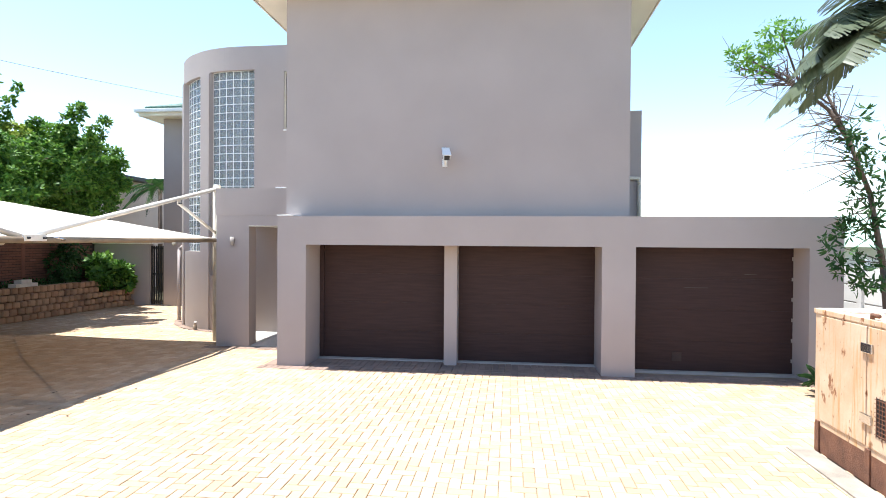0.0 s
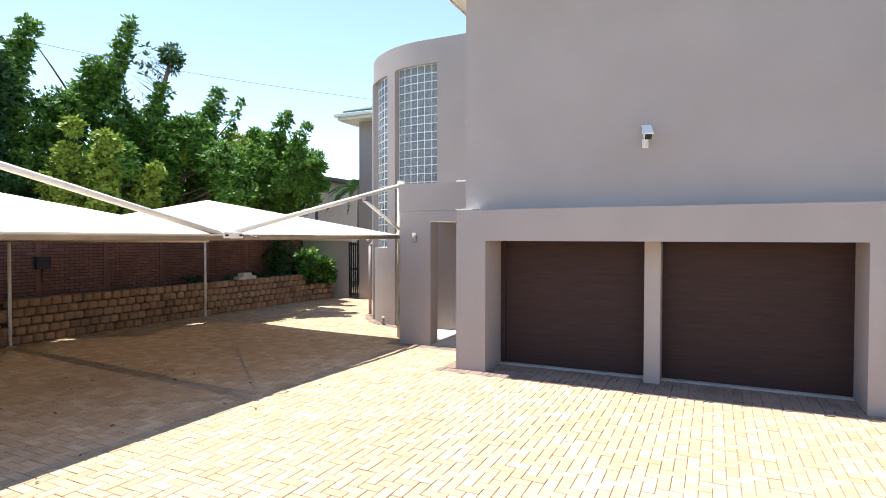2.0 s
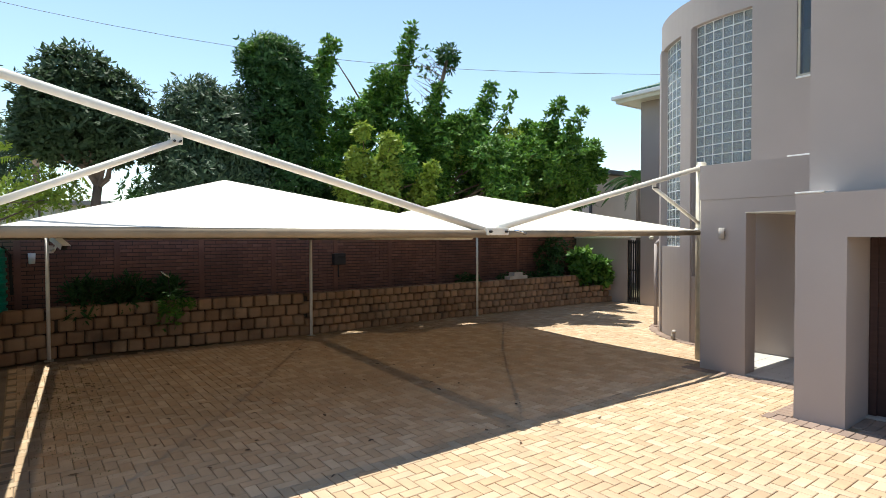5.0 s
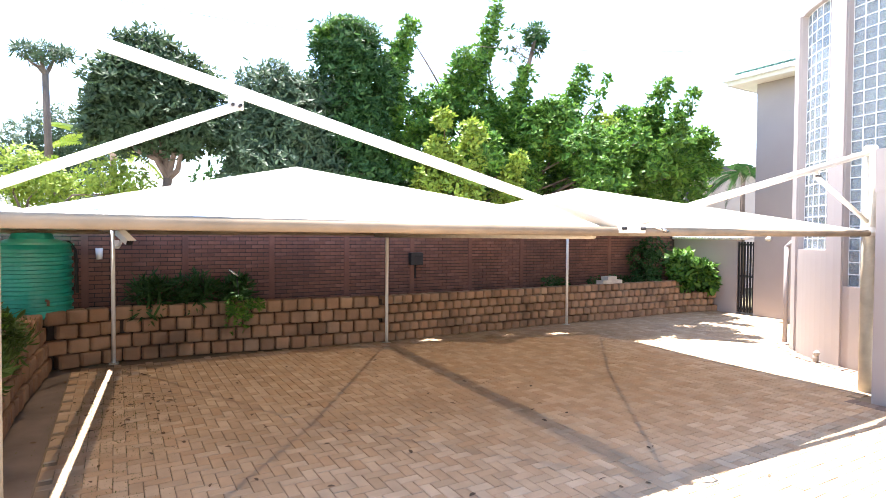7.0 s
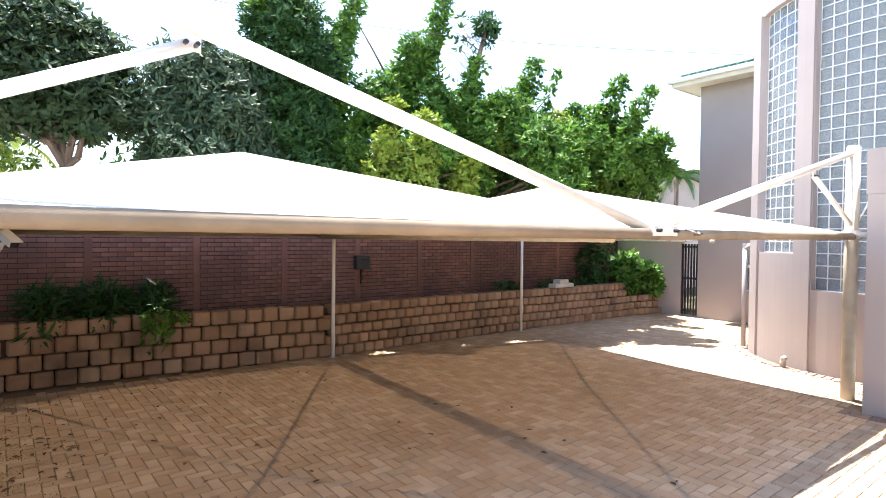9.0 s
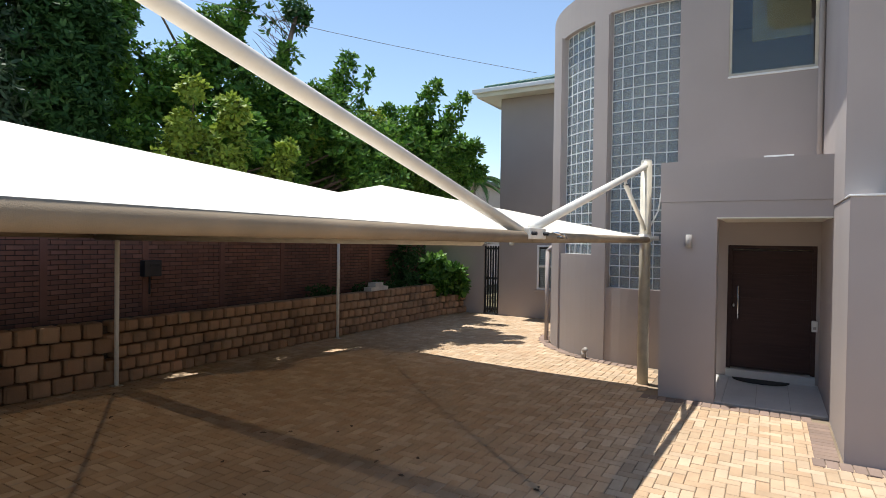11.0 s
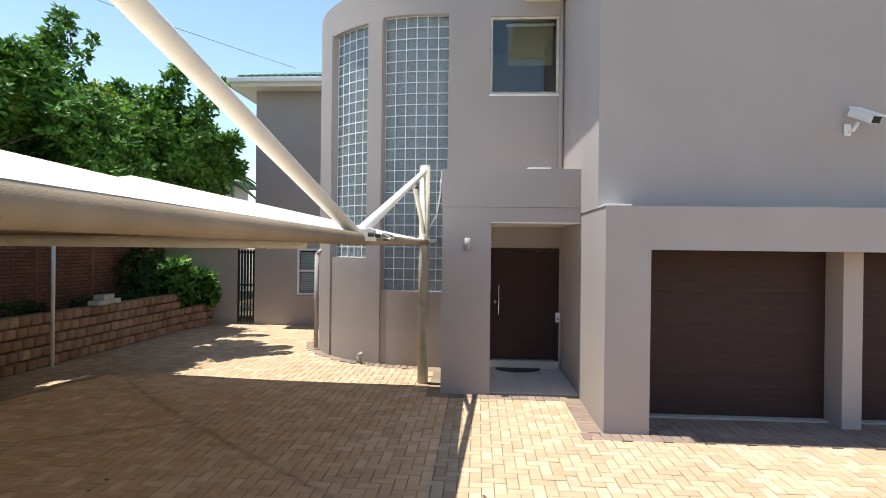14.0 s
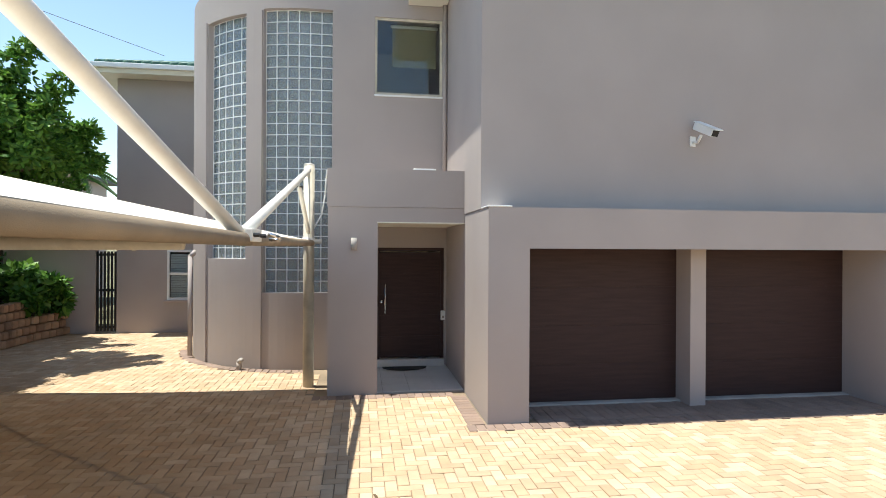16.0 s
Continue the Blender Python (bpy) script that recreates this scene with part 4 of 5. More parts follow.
def tree(name, label, trunk, lobes, density, ln, wd, material, seed, per=7, droop=0.4, up=0.6, bark=None, thick=0.14, fork=0.5):
    """trunk: foot and height of the fork; lobes: balls (x, y, z, r, squash) that carry leaf rosettes."""
    rng = np.random.default_rng(seed)
    x, y, z0, z1 = trunk
    ob = thing(name, label, "tree" if "tree" in name else "shrub", (x, y, z0))
    bm = B()
    pts = [Vector((x, y, z0)), Vector((x + rng.normal() * 0.05, y + rng.normal() * 0.08, z0 + (z1 - z0) * 0.5)), Vector((x + rng.normal() * 0.05, y, z1))]
    for i in range(2):
        tube(bm, pts[i], pts[i + 1], thick * (1 - 0.2 * i), thick * (0.8 - 0.2 * i), seg=10)
    part("trunk", bm, bark or BARK, ob, smooth=True)
    bm = B()
    limbs(bm, pts[2], [(l[0], l[1], l[2] - 0.3 * l[3]) for l in lobes[::1 if len(lobes) < 20 else 5]], thick * fork, rng)
    part("bough", bm, bark or BARK, ob)
    fine = 0.72 if "tree" in name else 0.9
    c, a = shell(lobes, density / fine ** 1.6, rng, up)
    cr = new("crown", leaf_mesh("crown", rosettes(c, a, per, ln * fine, wd, droop, rng), material))
    cr.parent = ob
    cr.matrix_parent_inverse = ob.matrix_world.inverted()
    return ob


def balls(n, x, y, z, r, seed, squash=1.0):
    g = random.Random(seed)
    return [(g.uniform(*x), g.uniform(*y), g.uniform(*z), g.uniform(*r), squash) for _ in range(n)]


def shoot(tip, foot, r, n=6):
    """A leafy upright shoot: balls that shrink from foot to tip."""
    a, b = Vector(foot), Vector(tip)
    return [(*a.lerp(b, i / (n - 1)), r * (1 - 0.5 * i / (n - 1)), 1.15) for i in range(n)]


# round dark tree, grey-green tree, tall dark tree
tree("tree", "dense round dark green tree behind the boundary wall", (-15.0, 3.95, 0.0, 3.3),
     [(-15.0, 3.7, 4.7, 1.0, 0.95), (-15.1, 4.2, 5.1, 0.75, 0.9), (-14.8, 3.2, 4.9, 0.7, 0.9), (-15.0, 3.6, 5.55, 0.72, 0.85), (-14.7, 4.3, 4.3, 0.7, 0.8), (-14.9, 3.1, 4.3, 0.65, 0.8)], 52, 0.20, 0.34, LEAF_O, 3, per=8, up=1.1)
tree("tree", "grey-green broad tree with long leaves behind the wall", (-15.1, 6.2, 0.0, 2.8),
     [(-15.0, 6.0, 5.2, 0.75, 0.9), (-15.0, 5.5, 4.4, 0.75, 1.0), (-14.8, 6.4, 4.4, 0.9, 1.0), (-14.6, 5.9, 3.5, 0.9, 0.9), (-14.9, 6.9, 5.2, 0.6, 0.9), (-14.7, 6.8, 3.5, 0.8, 0.9)], 52, 0.24, 0.24, LEAF_G, 5, per=8, droop=0.7)
tree("tree", "tall dense dark green tree behind the wall", (-15.2, 8.0, 0.0, 3.0),
     [(-14.9, 7.75, 6.5, 0.85, 0.85), (-14.9, 7.9, 5.6, 0.95, 1.0), (-14.9, 7.8, 4.6, 1.0, 1.0), (-14.9, 8.0, 3.5, 1.0, 1.0), (-14.8, 8.3, 5.9, 0.6, 1.0)], 52, 0.19, 0.3, LEAF_D, 7, per=8, up=0.9)
tree("tree", "fresh bright green top growth on the tall dark tree", (-14.95, 7.8, 0.0, 6.2), [(-14.9, 7.72, 6.85, 0.62, 0.55), (-14.95, 8.05, 6.75, 0.4, 0.6), (-14.85, 7.35, 6.7, 0.4, 0.6)], 40, 0.2, 0.2, LEAF_A, 8, per=8, up=1.4, thick=0.07)
# broad bright tree with upright shoots that leans out over the drive
TIPS = [(-14.8, 9.3, 7.3, 0.5), (-14.8, 8.8, 6.2, 0.5), (-14.3, 11.55, 8.0, 0.4), (-14.5, 10.65, 6.7, 0.5), (-14.0, 12.3, 6.35, 0.5), (-13.6, 13.9, 6.55, 0.48), (-13.8, 15.0, 6.65, 0.22),
        (-11.5, 14.5, 5.8, 0.45), (-10.75, 14.5, 5.45, 0.32), (-10.65, 15.1, 4.45, 0.36), (-10.55, 15.2, 3.85, 0.30), (-13.2, 15.0, 5.45, 0.6), (-13.4, 12.45, 5.35, 0.6)]
lob = []
for x, y, z, r in TIPS:
    lob += shoot((x, y, z), (x - 0.5, y - 0.45, max(3.9, z - 1.9)), r * 0.88)
lob += [(-14.9, 9.2, 5.0, 0.65, 1.1), (-14.8, 10.0, 5.3, 0.6, 1.1), (-14.6, 11.2, 5.5, 0.6, 1.1)]
for x, y, z in ((-11.0, 14.9, 4.3), (-11.2, 14.6, 5.0), (-11.6, 14.7, 4.8), (-11.9, 15.7, 5.0), (-11.4, 13.7, 4.5), (-11.9, 16.6, 4.9), (-12.2, 14.4, 5.2)):
    lob += shoot((x, y, z), (x - 0.9, y - 0.2, z - 0.7), 0.34, 3)
lob += balls(34, (-15.0, -13.2), (9.0, 17.2), (3.0, 5.1), (0.5, 0.8), 11) + balls(12, (-13.0, -11.4), (12.8, 15.4), (3.3, 4.7), (0.4, 0.6), 12)
tree("tree", "broad bright green tree with upright leafy shoots over the wall", (-15.2, 12.8, 0.0, 2.6), lob, 34, 0.20, 0.40, LEAF_A, 9, per=9, up=0.9, thick=0.2, fork=0.3)
lob = shoot((-13.4, 9.45, 4.8), (-13.7, 9.3, 3.4), 0.4, 3) + shoot((-13.0, 10.0, 4.5), (-13.3, 9.9, 3.2), 0.5, 3) + shoot((-12.9, 11.2, 3.95), (-13.2, 11.0, 3.0), 0.4, 3) + [(-13.1, 14.2, 4.9, 0.45, 1.1), (-13.2, 16.0, 5.1, 0.45, 1.1), (-12.8, 15.4, 3.9, 0.4, 1.0), (-13.6, 12.4, 4.6, 0.4, 1.0)]
tree("tree", "yellow-green young tree growing among the bright foliage", (-14.6, 10.2, 0.0, 2.3), lob, 56, 0.165, 0.46, LEAF_Y, 13, per=8, up=0.9, thick=0.08)
# half-bare tree above
bare = thing("tree", "half-bare tree with a tuft of leaves above the others", "tree", (-14.5, 12.9, 0))
bm = B()
rng = np.random.default_rng(21)
tube(bm, (-14.6, 12.9, 0), (-14.3, 12.4, 6.0), 0.11, 0.075, seg=8)
tube(bm, (-14.3, 12.4, 6.0), (-14.2, 12.72, 7.4), 0.075, 0.05, seg=8)
part("trunk", bm, BARK, bare, smooth=True)
bm = B()
for i in range(18):
    z = rng.uniform(5.9, 7.2)
    p = Vector((-14.28, 12.4 + 0.2 * max(0, z - 6), z))
    q = p + Vector((rng.uniform(-0.2, 0.3), -rng.uniform(0.35, 1.0), rng.uniform(0.15, 0.7)))
    tube(bm, p, q, 0.011, 0.004, seg=5)
    tube(bm, p.lerp(q, 0.6), p.lerp(q, 0.6) + Vector(rng.normal(size=3)) * 0.22, 0.008, 0.003, seg=4)
part("bough", bm, BARK, bare)
c, a = shell([(-14.2, 12.8, 7.55, 0.3, 1.0), (-14.2, 12.75, 7.3, 0.24, 1.1)], 60, rng)
c2, a2 = shell([(-14.1, 11.95, 7.2, 0.35, 1.0), (-14.2, 12.1, 6.8, 0.3, 1.0)], 6, rng)
cr = new("crown", leaf_mesh("crown", rosettes(np.concatenate([c, c2]), np.concatenate([a, a2]), 6, 0.16, 0.35, 0.4, rng), LEAF_D))
cr.parent = bare
cr.matrix_parent_inverse = bare.matrix_world.inverted()
# hedge, far palm-like tree and brush beyond the boundary
tree("hedge_shrub", "clipped yellow-green hedge behind the boundary wall", (-15.6, 1.6, 0.0, 2.2), balls(16, (-16.2, -15.2), (-2.5, 4.2), (2.8, 3.45), (0.45, 0.6), 4, 0.8), 40, 0.11, 0.45, LEAF_Y, 17, per=6, thick=0.06)
tree("tree", "slim umbrella-topped tree standing far beyond the wall", (-19.0, 1.6, 0.0, 6.0), [(-19.0, 1.55, 6.5, 0.45, 0.5), (-19.1, 1.2, 6.55, 0.3, 0.5), (-19, 1.9, 6.55, 0.3, 0.5)], 26, 0.22, 0.18, LEAF_G, 19, per=7, thick=0.12)
tree("tree", "far grey-brown scrub tree beyond the wall", (-24.0, 1.0, 0.0, 2.5), balls(12, (-25, -23), (-2.5, 3.4), (3.2, 5.6), (0.7, 1.1), 6), 14, 0.22, 0.25, LEAF_G, 23, thick=0.12)
tree("tree", "dense dark backdrop tree between the garden trees", (-17.0, 11.0, 0.0, 2.0), balls(16, (-17.2, -15.6), (4.6, 16.0), (2.6, 4.6), (0.9, 1.2), 8), 18, 0.26, 0.36, LEAF_D, 29, thick=0.15)


def fronds(name, label, foot, n, ln, seed, rise=0.7, leaf=0.45, material=None, rise_sd=0.35, az=None):
    """A crown of feathered fronds on a stem."""
    rng = np.random.default_rng(seed)
    ob = thing(name, label, "palm", (foot[0], foot[1], foot[2]))
    part("stem", tube(B(), foot[:3], (foot[0], foot[1], foot[3]), 0.11, 0.08, seg=9), BARK, ob, smooth=True)
    base, way, side, L, W = [], [], [], [], []
    top = np.array([foot[0], foot[1], foot[3]])
    ribs = B()
    for i in range(n):
        a = az[i] if az else 2 * math.pi * i / n + rng.normal() * 0.2
        h = np.array([math.cos(a), math.sin(a), 0])
        r = max(-0.2, rise + rng.normal() * rise_sd)
        prev = top
        for s in np.linspace(0.08, 1, 22):
            p = top + h * ln * s + np.array([0, 0, ln * (r * s - 0.75 * s * s)])
            if s > 0.09:
                tube(ribs, prev, p, 0.012 * (1.2 - s), seg=4, caps=False)
            t = (p - prev) / (np.linalg.norm(p - prev) + 1e-9)
            for q in (-1, 1):
                o = np.cross(t, np.array([0, 0, 1.0])) * q
                w = o * 0.8 + t * 0.6 - np.array([0, 0, 0.35])
                w /= np.linalg.norm(w)
                base.append(p); way.append(w); side.append(np.cross(w, o) / (np.linalg.norm(np.cross(w, o)) + 1e-9)); L.append(leaf * math.sin(math.pi * (0.15 + 0.8 * s))); W.append(0.055)
            prev = p
    tagged(part("midrib", ribs, BARK, ob), kind="stuff")
    cr = new("crown", leaf_mesh("crown", tuple(np.array(k) for k in (base, way, side, L, W)), material or LEAF_G))
    cr.parent = ob
    cr.matrix_parent_inverse = ob.matrix_world.inverted()
    return ob


fronds("palm_tree", "distant palm with drooping feathered fronds", (-15.0, 23.5, 0.0, 4.6), 18, 1.5, 31, rise=0.55, material=LEAF_D)
fronds("palm_tree", "pale green palm beyond the hedge", (-20.5, 3.0, 0.0, 4.4), 14, 1.6, 37, rise=0.8, material=LEAF_Y)

# bush and small plants in the beds
tree("bush_shrub", "bright green large-leaved bush beside the side gate", (-13.35, 17.75, 0.45, 0.8), [(-13.15, 17.65, 1.2, 0.42, 0.95), (-12.85, 18.0, 1.15, 0.36, 0.9), (-13.45, 17.9, 1.4, 0.4, 0.9), (-12.95, 17.4, 0.9, 0.3, 0.9), (-12.75, 18.1, 0.85, 0.26, 0.9)], 34, 0.27, 0.46, LEAF_A, 41, per=7, thick=0.03)
tree("bush_shrub", "dark climbing shrub against the brick wall", (-13.7, 16.6, 0.75, 1.0), [(-13.75, 16.6, 1.45, 0.5, 1.2), (-13.7, 16.9, 1.8, 0.38, 1.0), (-13.5, 16.5, 1.05, 0.35, 0.8)], 50, 0.12, 0.4, LEAF_D, 43, per=6, thick=0.03)
for i, (y, x, r) in enumerate(((15.6, -13.5, 0.24), (15.0, -13.5, 0.22), (14.3, -13.45, 0.2), (16.1, -13.4, 0.24), (12.9, -13.6, 0.3))):
    tree("bush_shrub", "low dark flowering ground cover on the bed", (x, y, 0.74, 0.85), [(x, y, 0.92, r, 0.8), (x + 0.1, y + 0.28, 0.88, r * 0.8, 0.8)], 60, 0.09, 0.4, LEAF_D, 50 + i, per=6, thick=0.012)
for i, (x, y, r, m) in enumerate(((-13.7, 3.6, 0.34, LEAF_D), (-13.75, 4.3, 0.38, LEAF_D), (-13.7, 5.0, 0.32, LEAF_D))):
    tree("bush_shrub", "dark strappy garden shrub in the shaded bed", (x, y, 0.75, 0.9), [(x, y, 1.05, r, 1.0)], 40, 0.30, 0.14, m, 60 + i, per=7, thick=0.012, up=1.2)
tree("bush_shrub", "trailing bright plant hanging over the block wall", (-13.35, 5.0, 0.78, 0.86), [(-13.15, 5.0, 0.86, 0.24, 0.7), (-13.02, 4.95, 0.66, 0.2, 1.2), (-13.2, 5.3, 0.88, 0.16, 0.5)], 70, 0.09, 0.4, LEAF_A, 67, per=6, thick=0.012)
tree("bush_shrub", "overgrown leafy plants at the edge of the side bed", (-10.4, 1.5, 0.55, 0.8), balls(12, (-12.4, -8.2), (1.3, 1.85), (0.75, 1.05), (0.25, 0.42), 71, 0.8), 45, 0.16, 0.22, GRASS, 73, per=7, thick=0.012, up=1.1)
g = np.random.default_rng(77)
n = 2600
gx, gy = g.uniform(-12.6, -7.6, n), g.uniform(1.35, 1.95, n)
base = np.stack([gx, gy, np.full(n, 0.62)], 1)
way = np.stack([g.normal(0, 0.4, n), g.normal(0.15, 0.4, n), np.full(n, 1.0)], 1)
way /= np.linalg.norm(way, axis=1)[:, None]
side = np.cross(way, g.normal(size=(n, 3)))
side /= np.linalg.norm(side, axis=1)[:, None]
tagged(new("grass", leaf_mesh("grass", (base, way, side, g.uniform(0.15, 0.45, n), np.full(n, 0.018)), GRASS)), "long green grass tufts in the side bed", "grass", kind="stuff")
fronds("strelitzia_plant", "broad-leaved garden plant in the side bed", (-9.6, 1.45, 0.5, 0.95), 9, 0.6, 79, rise=1.2, leaf=0.16, material=LEAF_A)

# water tank
tank = thing("water_tank", "ribbed green plastic water tank on the raised bed", "water tank", (-13.62, 1.86, 0.82))
cx, cy, cr_ = -13.62, 1.86, 0.56
bm = B()
prof = [(0.0, 0.82), (cr_ - 0.03, 0.82), (cr_, 0.86)]
for k in range(8):
    z = 0.90 + k * 0.13
    prof += [(cr_, z), (cr_, z + 0.045), (cr_ - 0.025, z + 0.06), (cr_ - 0.025, z + 0.115)]
prof += [(cr_, 1.97), (cr_ + 0.015, 2.0), (cr_ - 0.04, 2.03)]
seg = 40
def lathe(bm, prof, seg):
    rows = [[bm.verts.new((cx + r * math.cos(2 * math.pi * i / seg), cy + r * math.sin(2 * math.pi * i / seg), z)) for i in range(seg)] for r, z in prof]
    for p, q in zip(rows, rows[1:]):
        for i in range(seg):
            bm.faces.new((p[i], p[(i + 1) % seg], q[(i + 1) % seg], q[i]))
    bmesh.ops.remove_doubles(bm, verts=bm.verts, dist=0.0005)
    return bm
part("body", lathe(bm, prof, seg), TANK, tank)
part("lid", lathe(B(), [(cr_ - 0.04, 2.025), (cr_ - 0.25, 2.09), (0.28, 2.15), (0.26, 2.18), (0.0, 2.19)], seg), TANK, tank, "domed green tank top")
part("inlet_pipe", bent(B(), [(cx + 0.1, cy + 0.5, 2.04), (cx + 0.2, cy + 0.6, 1.9), (cx + 0.22, cy + 0.62, 1.2)], 0.025), BLACK, tank, "black plastic inlet pipe", True)
part("tap", bent(B(), [(cx + 0.5, cy + 0.22, 1.12), (cx + 0.64, cy + 0.26, 1.12), (cx + 0.64, cy + 0.26, 1.05)], 0.02), RUST_D, tank, "red tap", True)

# small things along the brick wall
for y, z in ((9.1, 1.62),):
    bx = thing("meter_box", "grey metal meter box on the brick wall", "meter box", (BX, y, z))
    part("case", box(B(), BX + 0.01, BX + 0.16, y - 0.16, y + 0.16, z - 0.13, z + 0.16, 0.015), DARKMETAL, bx)
    part("slot", box(B(), BX + 0.158, BX + 0.166, y - 0.06, y + 0.12, z + 0.05, z + 0.10, 0.003), BLACK, bx, "dark reading window")
    part("conduit", tube(B(), (BX + 0.05, y, z - 0.13), (BX + 0.05, y, z - 0.45), 0.018), DARKMETAL, bx, smooth=True)
wl = thing("wall_lamp", "white plastic bulkhead lamp on the brick wall", "wall lamp", (BX, 2.75, 1.85))
part("case", tube(B(), (BX + 0.08, 2.78, 1.72), (BX + 0.08, 2.78, 1.92), 0.05, 0.06, seg=16), WHITE, wl, smooth=True)
gl = thing("garden_lamp", "thin garden spike lamp in the bed", "garden lamp", (-13.45, 5.05, 0.8))
part("stake", tube(B(), (-13.45, 5.05, 0.78), (-13.45, 5.0, 1.38), 0.012, seg=8), DARKMETAL, gl, smooth=True)
part("head", tube(B(), (-13.47, 4.86, 1.52), (-13.45, 5.02, 1.38), 0.02, 0.035, seg=10), CHROME, gl, "bright metal lamp head", True)
pile = [(-13.02, 14.2, 0.93, 4), (-13.06, 14.6, 0.93, -3), (-13.05, 14.4, 1.03, 6)]
for x, y, z, a in pile:
    o = thing("paving_block", "loose pale concrete block on the retaining wall", "block", (x, y, z), "loose blocks")
    bm = B()
    box(bm, -0.11, 0.11, -0.19, 0.19, 0.0, 0.098, 0.008)
    bmesh.ops.transform(bm, matrix=pose(x, y, z, 0, 0, a), verts=bm.verts)
    part("block", bm, mat("pale_concrete", (0.5, 0.46, 0.4), 0.9, 0.15, 5, 60, 0.3) if (x, y) == pile[0][:2] else bpy.data.materials["pale_concrete"], o)

# ---- beyond: neighbour's house, power line ----
nb = thing("house", "pale pink plastered neighbouring house behind the trees", "house", (-20, 24, 0), kind="structure")
part("wall", box(B(), -26.0, -16.6, 22.3, 30, 0, 4.9), mat("pale_pink_plaster", (0.55, 0.45, 0.40), 0.85, 0.06, 1, 80, 0.1), nb)
part("downpipe", tube(B(), (-16.52, 22.28, 0), (-16.52, 22.28, 4.9), 0.07), DARKMETAL, nb, "dark brown downpipe", True)
part("roof", box(B(), -26.4, -16.3, 21.9, 30.4, 4.9, 5.1, 0.03), DARKMETAL, nb, "dark flat roof edge")
h2 = thing("house", "distant house with a pale wall beyond the hedge", "house", (-30, 6, 0), kind="structure")
part("wall", box(B(), -36, -30, 2.0, 9, 0, 3.6), CREAM, h2)
part("roof", box(B(), -36.4, -29.6, 1.6, 9.4, 3.6, 3.8, 0.03), CONCRETE, h2)
for k in range(2):
    part("window", box(B(), -30.02, -29.97, 3.5 + 2.6 * k, 4.8 + 2.6 * k, 1.8, 3.0), GLASS, h2)
pf = thing("palisade_fence", "white palisade fence beyond the hedge", "fence", (-16.6, 0, 0), kind="structure")
for i in range(34):
    y = -1.6 + i * 0.16
    part("pale", box(B(), -16.82, -16.80, y, y + 0.07, 0.6, 2.95, 0.003), WHITE, pf)
for z in (1.0, 2.6):
    part("rail", box(B(), -16.80, -16.76, -1.7, 3.9, z, z + 0.05), WHITE, pf)
line = thing("power_line", "thin overhead service cable crossing the sky", "cable", (-16, 10, 7))
pa, pb = Vector((-22.0, -4.0, 9.6)), Vector((-10.4, 18.4, 7.05))
pts = [pa.lerp(pb, i / 16) - Vector((0, 0, 1.1 * math.sin(math.pi * i / 16))) for i in range(17)]
part("wire", bent(B(), pts, 0.006, 6), SCREED, line)

# ---- right side: rusted generator box, fence, plants ----
gen = thing("generator_box", "rust-streaked cream steel generator canopy on a skid", "generator", (4.3, 5.6, 0))
gx0, gx1, gy0, gy1, gz0, gz1 = 3.66, 5.0, 4.2, 6.93, 0.28, 1.54
part("body", box(B(), gx0, gx1, gy0, gy1, gz0, gz1, 0.012), RUST, gen)
part("top_rim", box(B(), gx0 - 0.012, gx1 + 0.012, gy0 - 0.012, gy1 + 0.012, gz1 - 0.045, gz1 + 0.012, 0.008), RUST, gen, "rusted folded rim")
for a in ((gx0, gx0 + 0.07, gy0, gy1), (gx1 - 0.07, gx1, gy0, gy1)):
    part("skid_rail", box(B(), *a, 0.0, 0.298, 0.006), RUST_D, gen, "brown rusted skid beam")
for y in (gy0 + 0.05, 5.25, 5.95, gy1 - 0.12):
    part("skid_post", box(B(), gx0 - 0.02, gx0 - 0.001, y, y + 0.07, 0.0, 0.34, 0.004), RUST_D, gen)
for y0, y1 in ((4.25, 6.0), (6.03, 6.80)):
    part("door_panel", box(B(), gx0 - 0.012, gx0 - 0.001, y0, y1, 0.36, gz1 - 0.06, 0.006), RUST, gen)
for z in (0.62, 1.28):
    part("hinge", box(B(), gx0 - 0.035, gx0 - 0.012, 5.92, 6.08, z - 0.045, z + 0.045, 0.006), CHROME, gen, "grey steel hinge")
vt = part("vent", box(B(), gx0 - 0.016, gx0 - 0.013, 5.50, 5.87, 0.50, 0.85), BLACK, gen, "dark mesh vent opening")
for k in range(9):
    z = 0.515 + k * 0.04
    part("wire", tube(B(), (gx0 - 0.02, 5.49, z), (gx0 - 0.02, 5.88, z), 0.004, seg=5), RUST_D, vt)
    y = 5.52 + k * 0.042
    part("wire", tube(B(), (gx0 - 0.02, y, 0.49), (gx0 - 0.02, y, 0.86), 0.004, seg=5), RUST_D, vt)
part("clamp", bent(B(), [(gx0 + 0.02, 6.0, gz1), (gx0 + 0.02, 6.0, gz1 + 0.05), (gx0 + 0.02, 5.9, gz1 + 0.05)], 0.02), RUST_D, gen, smooth=True)
part("cover", box(B(), gx0 + 0.25, gx1 - 0.05, gy0 + 0.2, 6.2, gz1 + 0.012, gz1 + 0.06, 0.02), BLACK, gen, "black rubber sheet on top")
part("plate", box(B(), gx0 + 0.12, gx0 + 0.42, 6.45, 6.7, gz1 + 0.013, gz1 + 0.035, 0.006), WHITE, gen, "white plate on top")
fence = structure("wall_fence", box(B(), 6.30, 6.38, -7.0, 20.0, -0.05, 1.86), CONCRETE, "pale precast concrete slab fence")
